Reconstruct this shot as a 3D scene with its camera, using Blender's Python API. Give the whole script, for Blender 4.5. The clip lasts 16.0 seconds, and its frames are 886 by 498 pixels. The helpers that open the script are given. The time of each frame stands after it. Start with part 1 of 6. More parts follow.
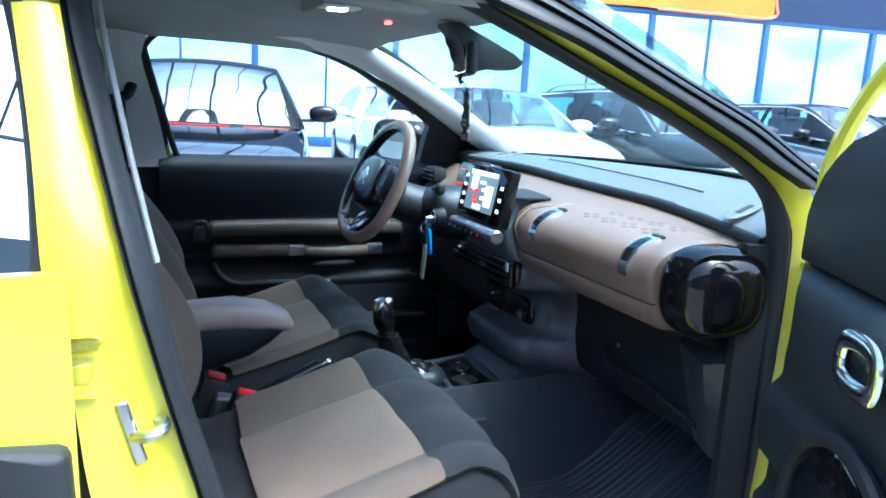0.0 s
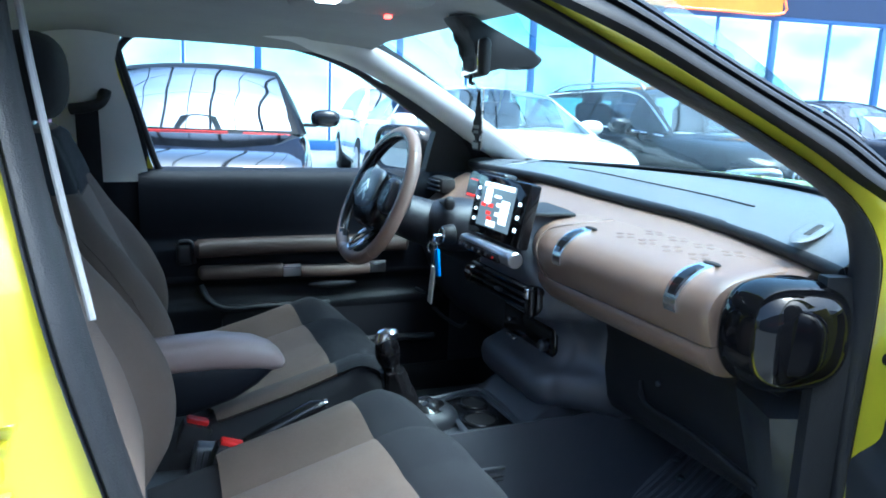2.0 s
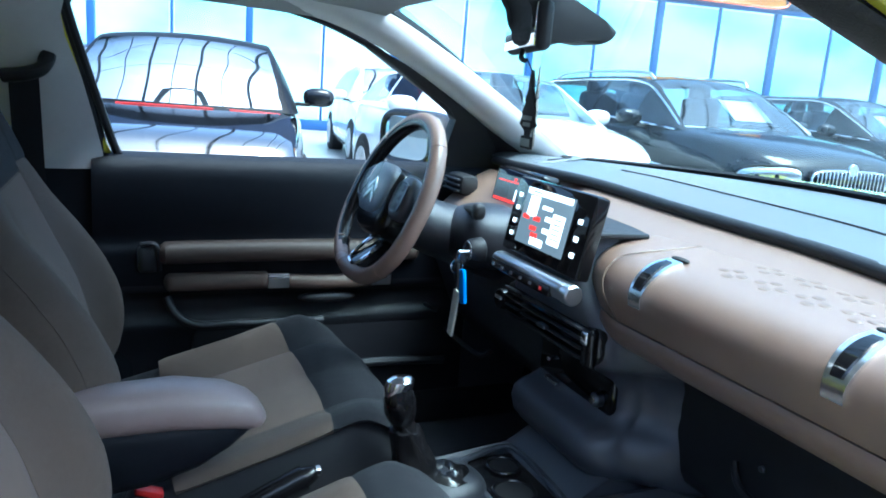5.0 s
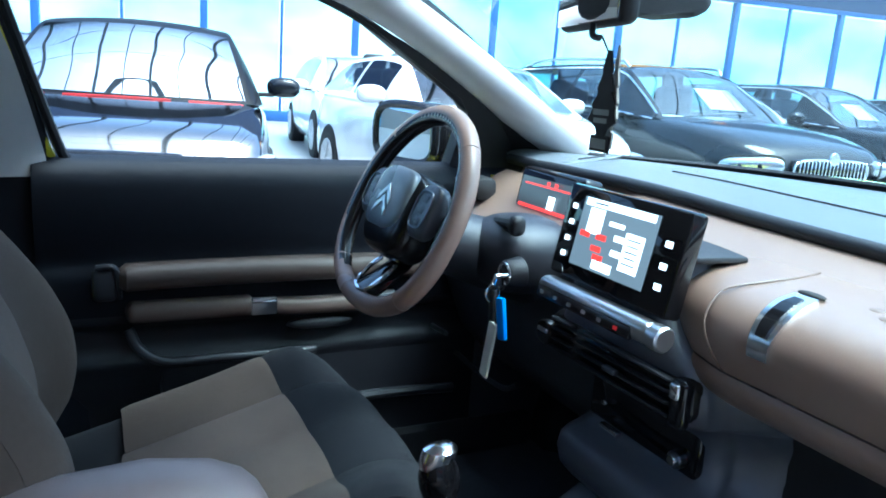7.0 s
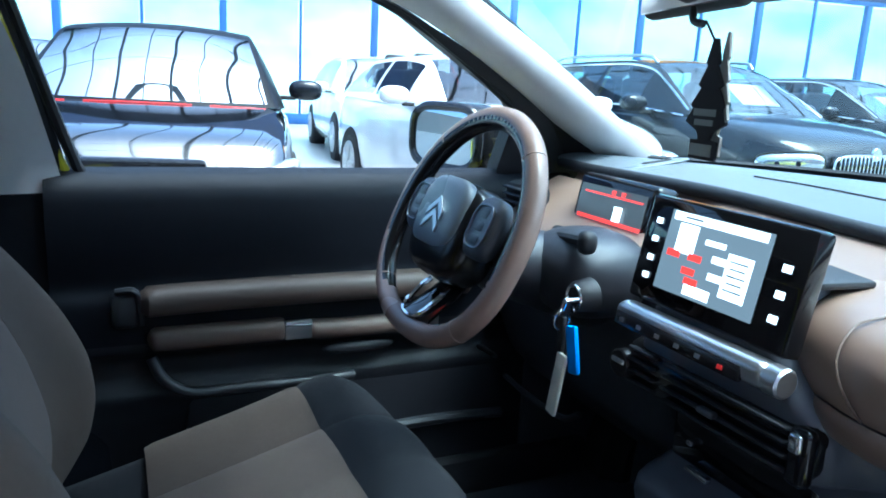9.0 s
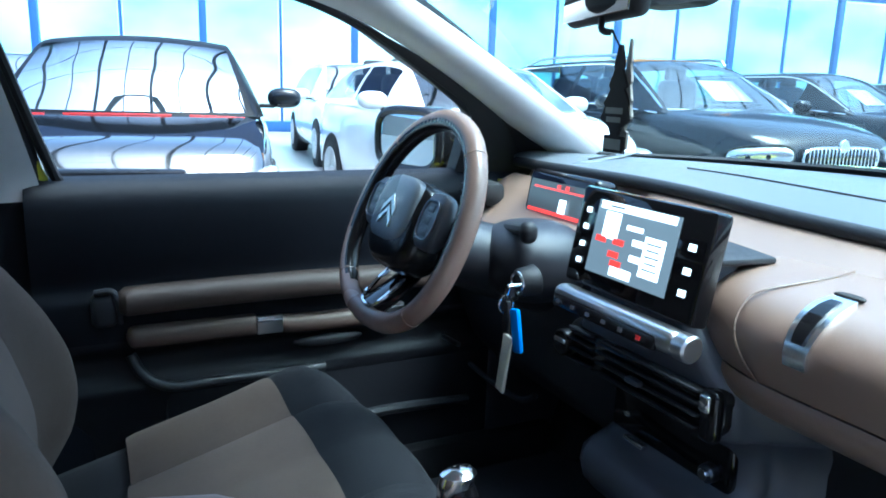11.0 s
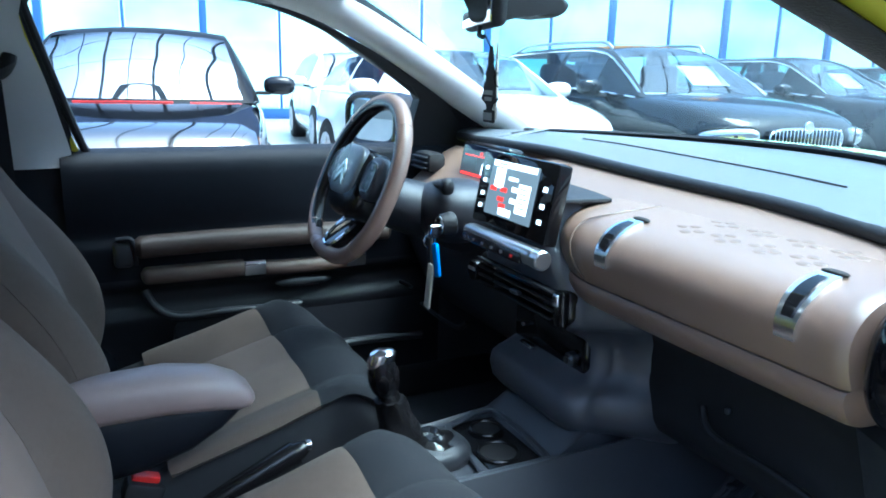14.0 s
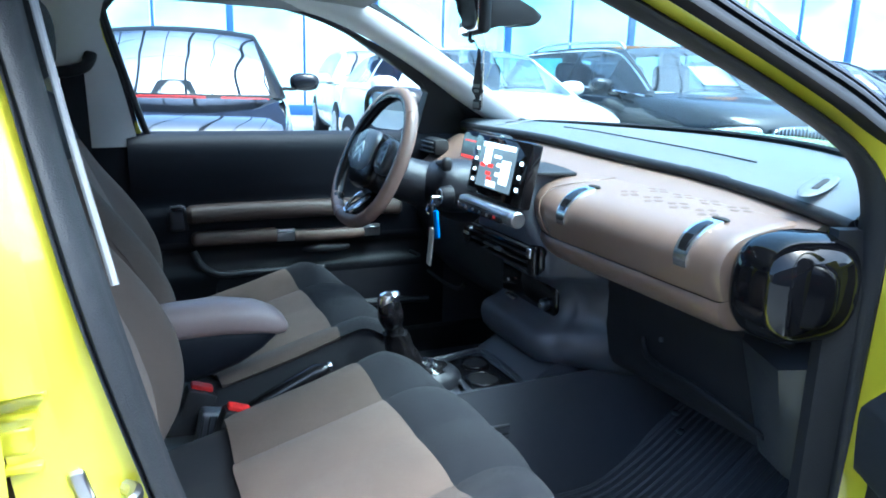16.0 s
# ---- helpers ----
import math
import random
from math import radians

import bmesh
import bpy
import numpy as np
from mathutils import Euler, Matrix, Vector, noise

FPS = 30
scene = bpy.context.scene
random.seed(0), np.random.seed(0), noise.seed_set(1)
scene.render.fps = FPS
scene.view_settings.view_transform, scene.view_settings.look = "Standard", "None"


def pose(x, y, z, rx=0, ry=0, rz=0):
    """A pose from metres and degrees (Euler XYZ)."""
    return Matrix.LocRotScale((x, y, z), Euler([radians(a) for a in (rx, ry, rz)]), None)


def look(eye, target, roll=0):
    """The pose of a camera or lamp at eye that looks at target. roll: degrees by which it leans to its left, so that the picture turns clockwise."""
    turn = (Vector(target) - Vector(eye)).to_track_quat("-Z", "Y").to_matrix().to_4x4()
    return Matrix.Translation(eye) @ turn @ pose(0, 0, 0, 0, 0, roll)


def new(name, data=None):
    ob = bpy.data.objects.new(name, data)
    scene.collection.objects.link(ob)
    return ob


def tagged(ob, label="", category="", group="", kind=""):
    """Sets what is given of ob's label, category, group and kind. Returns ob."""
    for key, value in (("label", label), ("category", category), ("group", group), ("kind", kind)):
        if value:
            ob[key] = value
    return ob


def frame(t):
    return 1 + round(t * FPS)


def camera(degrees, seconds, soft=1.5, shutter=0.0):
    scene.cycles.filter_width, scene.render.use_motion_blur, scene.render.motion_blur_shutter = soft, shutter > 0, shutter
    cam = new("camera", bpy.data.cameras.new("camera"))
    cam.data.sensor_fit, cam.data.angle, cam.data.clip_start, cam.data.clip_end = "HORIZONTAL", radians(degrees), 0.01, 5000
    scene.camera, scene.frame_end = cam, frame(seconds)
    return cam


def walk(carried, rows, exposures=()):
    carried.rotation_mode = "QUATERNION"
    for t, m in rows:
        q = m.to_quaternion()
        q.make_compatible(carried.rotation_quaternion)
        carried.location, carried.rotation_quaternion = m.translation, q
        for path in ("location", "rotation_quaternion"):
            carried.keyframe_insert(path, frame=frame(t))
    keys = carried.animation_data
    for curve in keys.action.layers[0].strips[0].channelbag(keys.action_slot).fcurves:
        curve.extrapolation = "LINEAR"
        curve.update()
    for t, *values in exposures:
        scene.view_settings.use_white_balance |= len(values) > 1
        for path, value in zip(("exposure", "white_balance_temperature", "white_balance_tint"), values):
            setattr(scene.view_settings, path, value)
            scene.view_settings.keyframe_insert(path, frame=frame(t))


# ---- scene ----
cam = camera(62.3, 16.0, 1.8)
PATH = [
    (0, (-0.203, -1.563, 1.201), (0.575, 0.24, 0.82), 3.2),
    (0.5, (-0.197, -1.534, 1.198), (0.585, 0.27, 0.83), 3.1),
    (1, (-0.173, -1.48, 1.199), (0.613, 0.322, 0.832), 2.4),
    (1.5, (-0.149, -1.419, 1.203), (0.612, 0.394, 0.836), 2.3),
    (2, (-0.129, -1.366, 1.208), (0.632, 0.444, 0.83), 2.4),
    (2.5, (-0.106, -1.305, 1.209), (0.658, 0.499, 0.808), 2.9),
    (3, (-0.076, -1.243, 1.204), (0.678, 0.563, 0.792), 2.9),
    (3.5, (-0.048, -1.201, 1.205), (0.691, 0.61, 0.786), 3.6),
    (4, (-0.053, -1.143, 1.203), (0.658, 0.678, 0.781), 3.6),
    (4.2, (-0.052, -1.122, 1.203), (0.659, 0.699, 0.781), 3.9),
    (6.3, (-0.085, -0.799, 1.198), (0.837, 0.924, 0.773), 4.7),
    (6.5, (-0.081, -0.776, 1.193), (0.826, 0.953, 0.757), 4.4),
    (7, (-0.06, -0.721, 1.192), (0.829, 1.016, 0.754), 4.3),
    (7.5, (-0.054, -0.681, 1.191), (0.824, 1.061, 0.751), 3.9),
    (8, (-0.053, -0.64, 1.19), (0.798, 1.115, 0.749), 3.8),
    (8.2, (-0.055, -0.629, 1.19), (0.776, 1.136, 0.748), 3.6),
    (9.25, (-0.047, -0.566, 1.186), (0.799, 1.190, 0.745), 3.1),
    (10.3, (-0.044, -0.595, 1.183), (0.82, 1.154, 0.741), 2.7),
    (10.5, (-0.038, -0.623, 1.187), (0.811, 1.133, 0.744), 2.2),
    (11, (-0.039, -0.675, 1.193), (0.831, 1.073, 0.762), 1.8),
    (11.5, (-0.05, -0.731, 1.198), (0.84, 1.008, 0.769), 1.8),
    (12, (-0.07, -0.787, 1.203), (0.869, 0.93, 0.789), 1.9),
    (12.5, (-0.072, -0.828, 1.203), (0.898, 0.867, 0.773), 2.0),
    (13, (-0.06, -0.881, 1.207), (0.878, 0.827, 0.756), 1.5),
    (13.5, (-0.064, -0.956, 1.199), (0.836, 0.769, 0.736), 1.7),
    (14, (-0.083, -1.046, 1.201), (0.778, 0.698, 0.735), 1.4),
    (14.5, (-0.104, -1.118, 1.203), (0.732, 0.64, 0.743), 1.3),
    (15, (-0.124, -1.169, 1.199), (0.689, 0.593, 0.713), 1.3),
    (15.5, (-0.16, -1.256, 1.201), (0.642, 0.513, 0.723), 1.7),
    (16, (-0.172, -1.343, 1.199), (0.639, 0.423, 0.728), 1.8),
]
walk(cam, [(t, look(eye, target, roll)) for t, eye, target, roll in PATH],
     exposures=((0.0, 2.55, 4950, -5), (4.0, 2.56, 4950, -5), (6.5, 2.60, 4950, -5), (12.5, 2.62, 4950, -5), (15.0, 2.76, 4950, -5), (16.0, 2.80, 4950, -5)))

# ---------------------------------------------------------------- light
world = bpy.data.worlds.new("hall_sky")
scene.world = world
world.use_nodes = True
wn = world.node_tree.nodes
sky = wn.new("ShaderNodeTexSky")
sky.sky_type = 'NISHITA'
sky.sun_disc = False
sky.sun_elevation, sky.sun_rotation = radians(65), radians(140)
sky.air_density, sky.dust_density, sky.ozone_density = 0.8, 6.0, 0.6
wn["Background"].inputs["Strength"].default_value = 0.15
world.node_tree.links.new(sky.outputs[0], wn["Background"].inputs["Color"])
sun_data = bpy.data.lights.new("sun", 'SUN')
sun_data.energy, sun_data.angle, sun_data.color = 1.5, radians(30), (1.0, 0.98, 0.95)
sun = new("sun", sun_data)
sun.matrix_world = look((5.0, -2.0, 19), (0, 0, 0))


# ---------------------------------------------------------------- materials
def mat(name, color, rough=0.5, metal=0.0, vary=0.08, scale=40.0, bump=0.0, bump_scale=None, coat=0.0, spec=0.5,
        sheen=0.0, stain=0.06, ior=1.5):
    """A surface with fine grain, slow stains, uneven gloss and a fine relief."""
    m = bpy.data.materials.new(name)
    m.use_nodes = True
    nt = m.node_tree
    n, l = nt.nodes, nt.links
    p = n["Principled BSDF"]
    co = n.new("ShaderNodeTexCoord")
    fine = n.new("ShaderNodeTexNoise")
    fine.inputs["Scale"].default_value, fine.inputs["Detail"].default_value = scale, 6
    slow = n.new("ShaderNodeTexNoise")
    slow.inputs["Scale"].default_value, slow.inputs["Detail"].default_value = scale / 14, 3
    for t in (fine, slow):
        l.new(co.outputs["Object"], t.inputs["Vector"])
    a, b = Vector(color), Vector(color)
    mix = n.new("ShaderNodeMix")
    mix.data_type = 'RGBA'
    mix.inputs["A"].default_value = (*(a * (1 - vary)), 1)
    mix.inputs["B"].default_value = (*(b * (1 + vary)), 1)
    l.new(fine.outputs["Fac"], mix.inputs["Factor"])
    mix2 = n.new("ShaderNodeMix")
    mix2.data_type, mix2.blend_type = 'RGBA', 'MULTIPLY'
    mix2.inputs["Factor"].default_value = 1.0
    ramp = n.new("ShaderNodeMapRange")
    ramp.inputs["From Min"].default_value, ramp.inputs["From Max"].default_value = 0.3, 0.7
    ramp.inputs["To Min"].default_value, ramp.inputs["To Max"].default_value = 1 - stain, 1 + stain
    l.new(slow.outputs["Fac"], ramp.inputs["Value"])
    l.new(mix.outputs["Result"], mix2.inputs["A"])
    l.new(ramp.outputs["Result"], mix2.inputs["B"])
    l.new(mix2.outputs["Result"], p.inputs["Base Color"])
    gl = n.new("ShaderNodeMapRange")
    gl.inputs["To Min"].default_value, gl.inputs["To Max"].default_value = max(rough * 0.85, 0.0), min(rough * 1.15, 1)
    l.new(slow.outputs["Fac"], gl.inputs["Value"])
    l.new(gl.outputs["Result"], p.inputs["Roughness"])
    p.inputs["Metallic"].default_value = metal
    p.inputs["Specular IOR Level"].default_value = spec
    p.inputs["IOR"].default_value = ior
    p.inputs["Coat Weight"].default_value = coat
    p.inputs["Coat Roughness"].default_value = 0.04
    p.inputs["Sheen Weight"].default_value = sheen
    if bump:
        g = n.new("ShaderNodeTexNoise")
        g.inputs["Scale"].default_value, g.inputs["Detail"].default_value = bump_scale or scale * 8, 3
        l.new(co.outputs["Object"], g.inputs["Vector"])
        bn = n.new("ShaderNodeBump")
        bn.inputs["Strength"].default_value, bn.inputs["Distance"].default_value = bump, 0.002
        l.new(g.outputs["Fac"], bn.inputs["Height"])
        l.new(bn.outputs["Normal"], p.inputs["Normal"])
    return m


def glass_mat(name, tint, rough=0.0, gloss=0.05, edge=1.0, power=4.0, full=1.0):
    """A thin pane: it lets light through in its tint; edge is its gloss at grazing angles, from full on."""
    m = bpy.data.materials.new(name)
    m.use_nodes = True
    nt = m.node_tree
    n, l = nt.nodes, nt.links
    n.remove(n["Principled BSDF"])
    tr, gl, fr, mx = (n.new("ShaderNode" + k) for k in ("BsdfTransparent", "BsdfGlossy", "LayerWeight", "MixShader"))
    pw, sc = n.new("ShaderNodeMath"), n.new("ShaderNodeMapRange")
    pw.operation = 'POWER'
    tr.inputs["Color"].default_value = (*tint, 1)
    gl.inputs["Roughness"].default_value = rough
    pw.inputs[1].default_value = power
    sc.inputs["From Max"].default_value = full
    sc.inputs["To Min"].default_value, sc.inputs["To Max"].default_value = gloss, edge
    l.new(fr.outputs["Facing"], pw.inputs[0])
    l.new(pw.outputs[0], sc.inputs["Value"])
    l.new(sc.outputs["Result"], mx.inputs[0])
    l.new(tr.outputs[0], mx.inputs[1])
    l.new(gl.outputs[0], mx.inputs[2])
    l.new(mx.outputs[0], n["Material Output"].inputs["Surface"])
    return m


def glow_mat(name, color, strength):
    m = bpy.data.materials.new(name)
    m.use_nodes = True
    p = m.node_tree.nodes["Principled BSDF"]
    p.inputs["Base Color"].default_value = (*[0.2 * c for c in color], 1)
    p.inputs["Emission Color"].default_value = (*color, 1)
    p.inputs["Emission Strength"].default_value = strength
    p.inputs["Roughness"].default_value = 0.2
    return m


YELLOW = mat("yellow_paint", (0.70, 0.655, 0.03), 0.35, vary=0.02, coat=1.0, scale=200, stain=0.03)
BLACK_PLASTIC = mat("grained_black_plastic", (0.0150, 0.0160, 0.0190), 0.5, spec=0.34, vary=0.15, bump=0.35, bump_scale=1200, scale=60)
# Black plastic darkened for the shaded driver's side.
LINING = mat("shaded_black_lining", (0.0096, 0.0118, 0.0168), 0.42, spec=0.15, vary=0.15, bump=0.35, bump_scale=1200, scale=60)
STRAP_METAL = mat("polished_steel", (0.86, 0.87, 0.88), 0.24, metal=1.0, vary=0.03)
# Lighter copy of the door lining, in place of fill light low down.
LIFTED_LINING = mat("lifted_black_lining", (0.0150, 0.0175, 0.0230), 0.36, spec=0.4, vary=0.15, bump=0.35, bump_scale=1200, scale=60)
# One brown leather, lightened for the shadowed straps, darkened for the armrest's shade.
LIFTED_BROWN = mat("lifted_brown_leather", (0.105, 0.078, 0.065), 0.5, spec=0.4, vary=0.10, bump=0.3, bump_scale=900, scale=120)
SHADED_BROWN = mat("shaded_brown_leather", (0.062, 0.047, 0.040), 0.55, spec=0.4, vary=0.10, bump=0.3, bump_scale=900, scale=120)
# Next three: black trim lightened in place of light from the open door.
CONSOLE = mat("grey_black_console", (0.052, 0.057, 0.068), 0.33, spec=0.75, vary=0.12, bump=0.3, bump_scale=1200, scale=60)
CENTRE = mat("black_centre_trim", (0.062, 0.068, 0.084), 0.30, spec=0.9, vary=0.12, bump=0.3, bump_scale=1200, scale=60)
END_PLASTIC = mat("charcoal_end_trim", (0.027, 0.030, 0.036), 0.36, spec=0.5, vary=0.12, bump=0.3, bump_scale=1200, scale=60)
# Base raised to blue-grey to stand in for sky reflected in the pad.
DASH_TOP = mat("sky_sheen_dash_top", (0.105, 0.118, 0.130), 0.32, vary=0.12, bump=0.4, bump_scale=900, scale=60)
RUBBER = mat("black_rubber", (0.019, 0.0205, 0.0245), 0.5, spec=0.28, vary=0.14, scale=60, bump=0.5, bump_scale=500)
STRIP = mat("black_moulding", (0.009, 0.010, 0.012), 0.46, spec=0.20, vary=0.1, scale=50)
SATIN_BLACK = mat("satin_black_plastic", (0.008, 0.008, 0.009), 0.24, vary=0.1, scale=40)
GLOSS_BLACK = mat("piano_black", (0.006, 0.006, 0.007), 0.05, vary=0.1, spec=0.4, scale=20)
BROWN_SKIN = mat("brown_soft_skin", (0.180, 0.122, 0.090), 0.30, spec=0.95, vary=0.04, bump=0.25, bump_scale=1400, scale=50, stain=0.03)
BROWN_CLOTH = mat("brown_cloth", (0.155, 0.113, 0.087), 0.92, vary=0.10, bump=0.6, bump_scale=1600, scale=150, sheen=0.08, stain=0.10)
BROWN_DARK = mat("brown_side_cloth", (0.108, 0.079, 0.061), 0.95, vary=0.12, bump=0.6, bump_scale=1600, scale=150, sheen=0.06, stain=0.10)
BLACK_CLOTH = mat("black_cloth", (0.0096, 0.0108, 0.0148), 0.9, vary=0.18, bump=0.6, bump_scale=1600, scale=150, sheen=0.03, stain=0.12)
HEADLINER = mat("grey_headliner", (0.30, 0.31, 0.32), 0.95, vary=0.05, bump=0.3, bump_scale=1500, scale=120)
PILLAR_GREY = mat("light_grey_trim", (0.60, 0.61, 0.62), 0.6, vary=0.04, bump=0.2, bump_scale=1000, scale=80)
EDGE_GREY = mat("grey_edge_trim", (0.24, 0.25, 0.265), 0.5, vary=0.05, scale=60)
ARM_SKIN = mat("taupe_leatherette", (0.30, 0.235, 0.225), 0.38, vary=0.05, bump=0.2, bump_scale=900, scale=60)
WHEEL_SKIN = mat("brown_wheel_leather", (0.275, 0.190, 0.152), 0.26, vary=0.08, bump=0.2, bump_scale=700, scale=60)
CHROME = mat("satin_chrome", (0.75, 0.76, 0.78), 0.16, metal=1.0, vary=0.03)
SATIN = mat("satin_aluminium", (0.62, 0.63, 0.65), 0.3, metal=1.0, vary=0.04)
SATIN_DARK = mat("dark_satin_metal", (0.16, 0.17, 0.19), 0.32, metal=1.0, vary=0.05)
MAT_RUBBER = mat("grey_mat_rubber", (0.060, 0.064, 0.074), 0.42, vary=0.1, scale=50)
FACE_BLACK = mat("black_vent_face", (0.004, 0.004, 0.005), 0.12, vary=0.1, spec=0.07, scale=20)
CAP_BLACK = mat("black_lacquer", (0.005, 0.005, 0.006), 0.06, vary=0.1, spec=0.38, scale=20)
# Grey carries the light caught by the hub's upper face.
HUB_SHEEN = mat("sheen_grey_hub", (0.150, 0.172, 0.200), 0.28, vary=0.08, bump=0.25, bump_scale=1200, scale=60)
# The skin's brown, darkened for the shadow round studs and in the seam.
STUD_SHADE = mat("brown_stud_shade", (0.135, 0.094, 0.072), 0.4, vary=0.04)
STEEL = mat("zinc_steel", (0.5, 0.5, 0.5), 0.3, metal=1.0, vary=0.1)
# Near-black that puts the shade of hollows into the colour.
DARK = mat("cavity_shade_black", (0.008, 0.008, 0.009), 0.8, vary=0.1)
RED = mat("red_plastic", (0.65, 0.02, 0.02), 0.4)
BLUE_TAG = mat("blue_tag", (0.01, 0.25, 0.85), 0.4)
WHITE_TAG = mat("pale_tag", (0.72, 0.72, 0.62), 0.5)
CARPET = mat("dark_carpet", (0.042, 0.045, 0.053), 0.95, vary=0.3, bump=0.8, bump_scale=900, scale=120)
SCREEN_GLASS = glass_mat("reflecting_windscreen", (0.25, 0.30, 0.30), gloss=0.90)
# Gloss high face-on for a bright sky, cut at grazing to darken the bonnet.
FACING_GLOSS_GLASS = glass_mat("facing_gloss_windscreen", (0.30, 0.36, 0.36), gloss=0.94, edge=0.04, power=6.0, full=0.13)
# Tint added to keep daylight behind the cabin out of the bonnet's reflection.
DIMMING_GLASS = glass_mat("dimming_glass", (0.10, 0.12, 0.13), gloss=0.10)
BRIGHT_GLASS = glass_mat("bright_car_glass", (0.50, 0.62, 0.64), gloss=0.72)
CAR_GLASS = glass_mat("car_glass", (0.90, 0.95, 0.95))
GREEN_GLASS = glass_mat("tinted_windscreen", (0.72, 0.90, 0.93))
DARK_GLASS = glass_mat("tinted_glass", (0.62, 0.72, 0.74), gloss=0.13)
HALL_GLASS = glass_mat("hall_glass", (0.85, 0.97, 0.98))
# Glass colour darkened to stand in for a dark reflection.
DARKENED_MIRROR = mat("darkened_mirror_glass", (0.36, 0.42, 0.46), 0.01, metal=1.0, vary=0.0, stain=0.0)
MIRROR = mat("mirror_glass", (0.9, 0.9, 0.9), 0.01, metal=1.0, vary=0.0, stain=0.0)


# ---------------------------------------------------------------- mesh helpers
def finish(bm, name, material, smooth=True, angle=40):
    bmesh.ops.recalc_face_normals(bm, faces=bm.faces)
    me = bpy.data.meshes.new(name)
    bm.to_mesh(me)
    bm.free()
    me.materials.append(material)
    if smooth:
        me.polygons.foreach_set("use_smooth", [True] * len(me.polygons))
        me.set_sharp_from_angle(angle=radians(angle))
    return me


def part(name, bm, material, parent=None, label="", at=None, angle=40):
    ob = new(name, finish(bm, name, material, angle=angle))
    if parent:
        ob.parent = parent
    if at is not None:
        ob.matrix_basis = at
    if label:
        ob["label"] = label
    return ob


def thing(name, label, category, group="", kind="", at=None):
    ob = new(name)
    ob.empty_display_size = 0.1
    if at is not None:
        ob.matrix_basis = at
    return tagged(ob, label, category, group, kind)


def rbox(sx, sy, sz, r=0.01, seg=2, at=(0, 0, 0), bm=None, turn=None):
    """A box of that size round its centre, with rounded edges."""
    own = bmesh.new()
    bmesh.ops.create_cube(own, size=1)
    bmesh.ops.scale(own, vec=(sx, sy, sz), verts=own.verts)
    if r > 0:
        bmesh.ops.bevel(own, geom=own.edges[:] + own.verts[:], offset=min(r, 0.49 * min(sx, sy, sz)), segments=seg, profile=0.5, affect='EDGES')
    m = Matrix.Translation(at) @ (turn.to_4x4() if turn is not None else Matrix())
    bmesh.ops.transform(own, matrix=m, verts=own.verts)
    if bm is None:
        return own
    me = bpy.data.meshes.new("t")
    own.to_mesh(me)
    own.free()
    bm.from_mesh(me)
    bpy.data.meshes.remove(me)
    return bm


def loft(rings, closed=True, caps=True, bm=None):
    """Skin over rings of equally many points."""
    bm = bm or bmesh.new()
    rows = [[bm.verts.new(p) for p in ring] for ring in rings]
    k = len(rows[0])
    for a, b in zip(rows, rows[1:]):
        for i in range(k if closed else k - 1):
            j = (i + 1) % k
            q = [a[i], a[j], b[j], b[i]]
            if len({v.co.to_tuple(6) for v in q}) >= 3:
                try:
                    bm.faces.new(q)
                except ValueError:
                    pass
    if caps and closed:
        for ring in (rows[0], rows[-1]):
            try:
                bm.faces.new(ring)
            except ValueError:
                pass
    return bm


def sheet(f, nu, nv, thick=0.0, bm=None):
    """The surface f(u, v), u and v from 0 to 1; thick gives it a back and edges along its normals."""
    bm = bm or bmesh.new()
    pts = [[Vector(f(i / nu, j / nv)) for j in range(nv + 1)] for i in range(nu + 1)]
    front = [[bm.verts.new(p) for p in row] for row in pts]
    for i in range(nu):
        for j in range(nv):
            bm.faces.new((front[i][j], front[i + 1][j], front[i + 1][j + 1], front[i][j + 1]))
    if thick:
        def nrm(i, j):
            a = pts[min(i + 1, nu)][j] - pts[max(i - 1, 0)][j]
            b = pts[i][min(j + 1, nv)] - pts[i][max(j - 1, 0)]
            return a.cross(b).normalized()
        back = [[bm.verts.new(pts[i][j] - thick * nrm(i, j)) for j in range(nv + 1)] for i in range(nu + 1)]
        for i in range(nu):
            for j in range(nv):
                bm.faces.new((back[i][j], back[i][j + 1], back[i + 1][j + 1], back[i + 1][j]))
        rim = [(i, 0) for i in range(nu)] + [(nu, j) for j in range(nv)] + [(i, nv) for i in range(nu, 0, -1)] + [(0, j) for j in range(nv, 0, -1)]
        for (a, b), (c, d) in zip(rim, rim[1:] + rim[:1]):
            bm.faces.new((front[a][b], front[c][d], back[c][d], back[a][b]))
    return bm


def smooth_line(pts, n):
    """n + 1 points evenly along a smooth line through pts."""
    p = [Vector(q) for q in pts]
    p = [2 * p[0] - p[1]] + p + [2 * p[-1] - p[-2]]
    fine = []
    for i in range(1, len(p) - 2):
        for s in range(16):
            t = s / 16
            a, b, c, d = p[i - 1:i + 3]
            fine.append(0.5 * (2 * b + (c - a) * t + (2 * a - 5 * b + 4 * c - d) * t * t + (3 * b - a - 3 * c + d) * t ** 3))
    fine.append(p[-2])
    far = [0.0]
    for a, b in zip(fine, fine[1:]):
        far.append(far[-1] + (b - a).length)
    out = []
    for k in range(n + 1):
        s = far[-1] * k / n
        i = min(max(int(np.searchsorted(far, s)) - 1, 0), len(fine) - 2)
        d = far[i + 1] - far[i]
        out.append(fine[i].lerp(fine[i + 1], (s - far[i]) / d if d else 0))
    return out


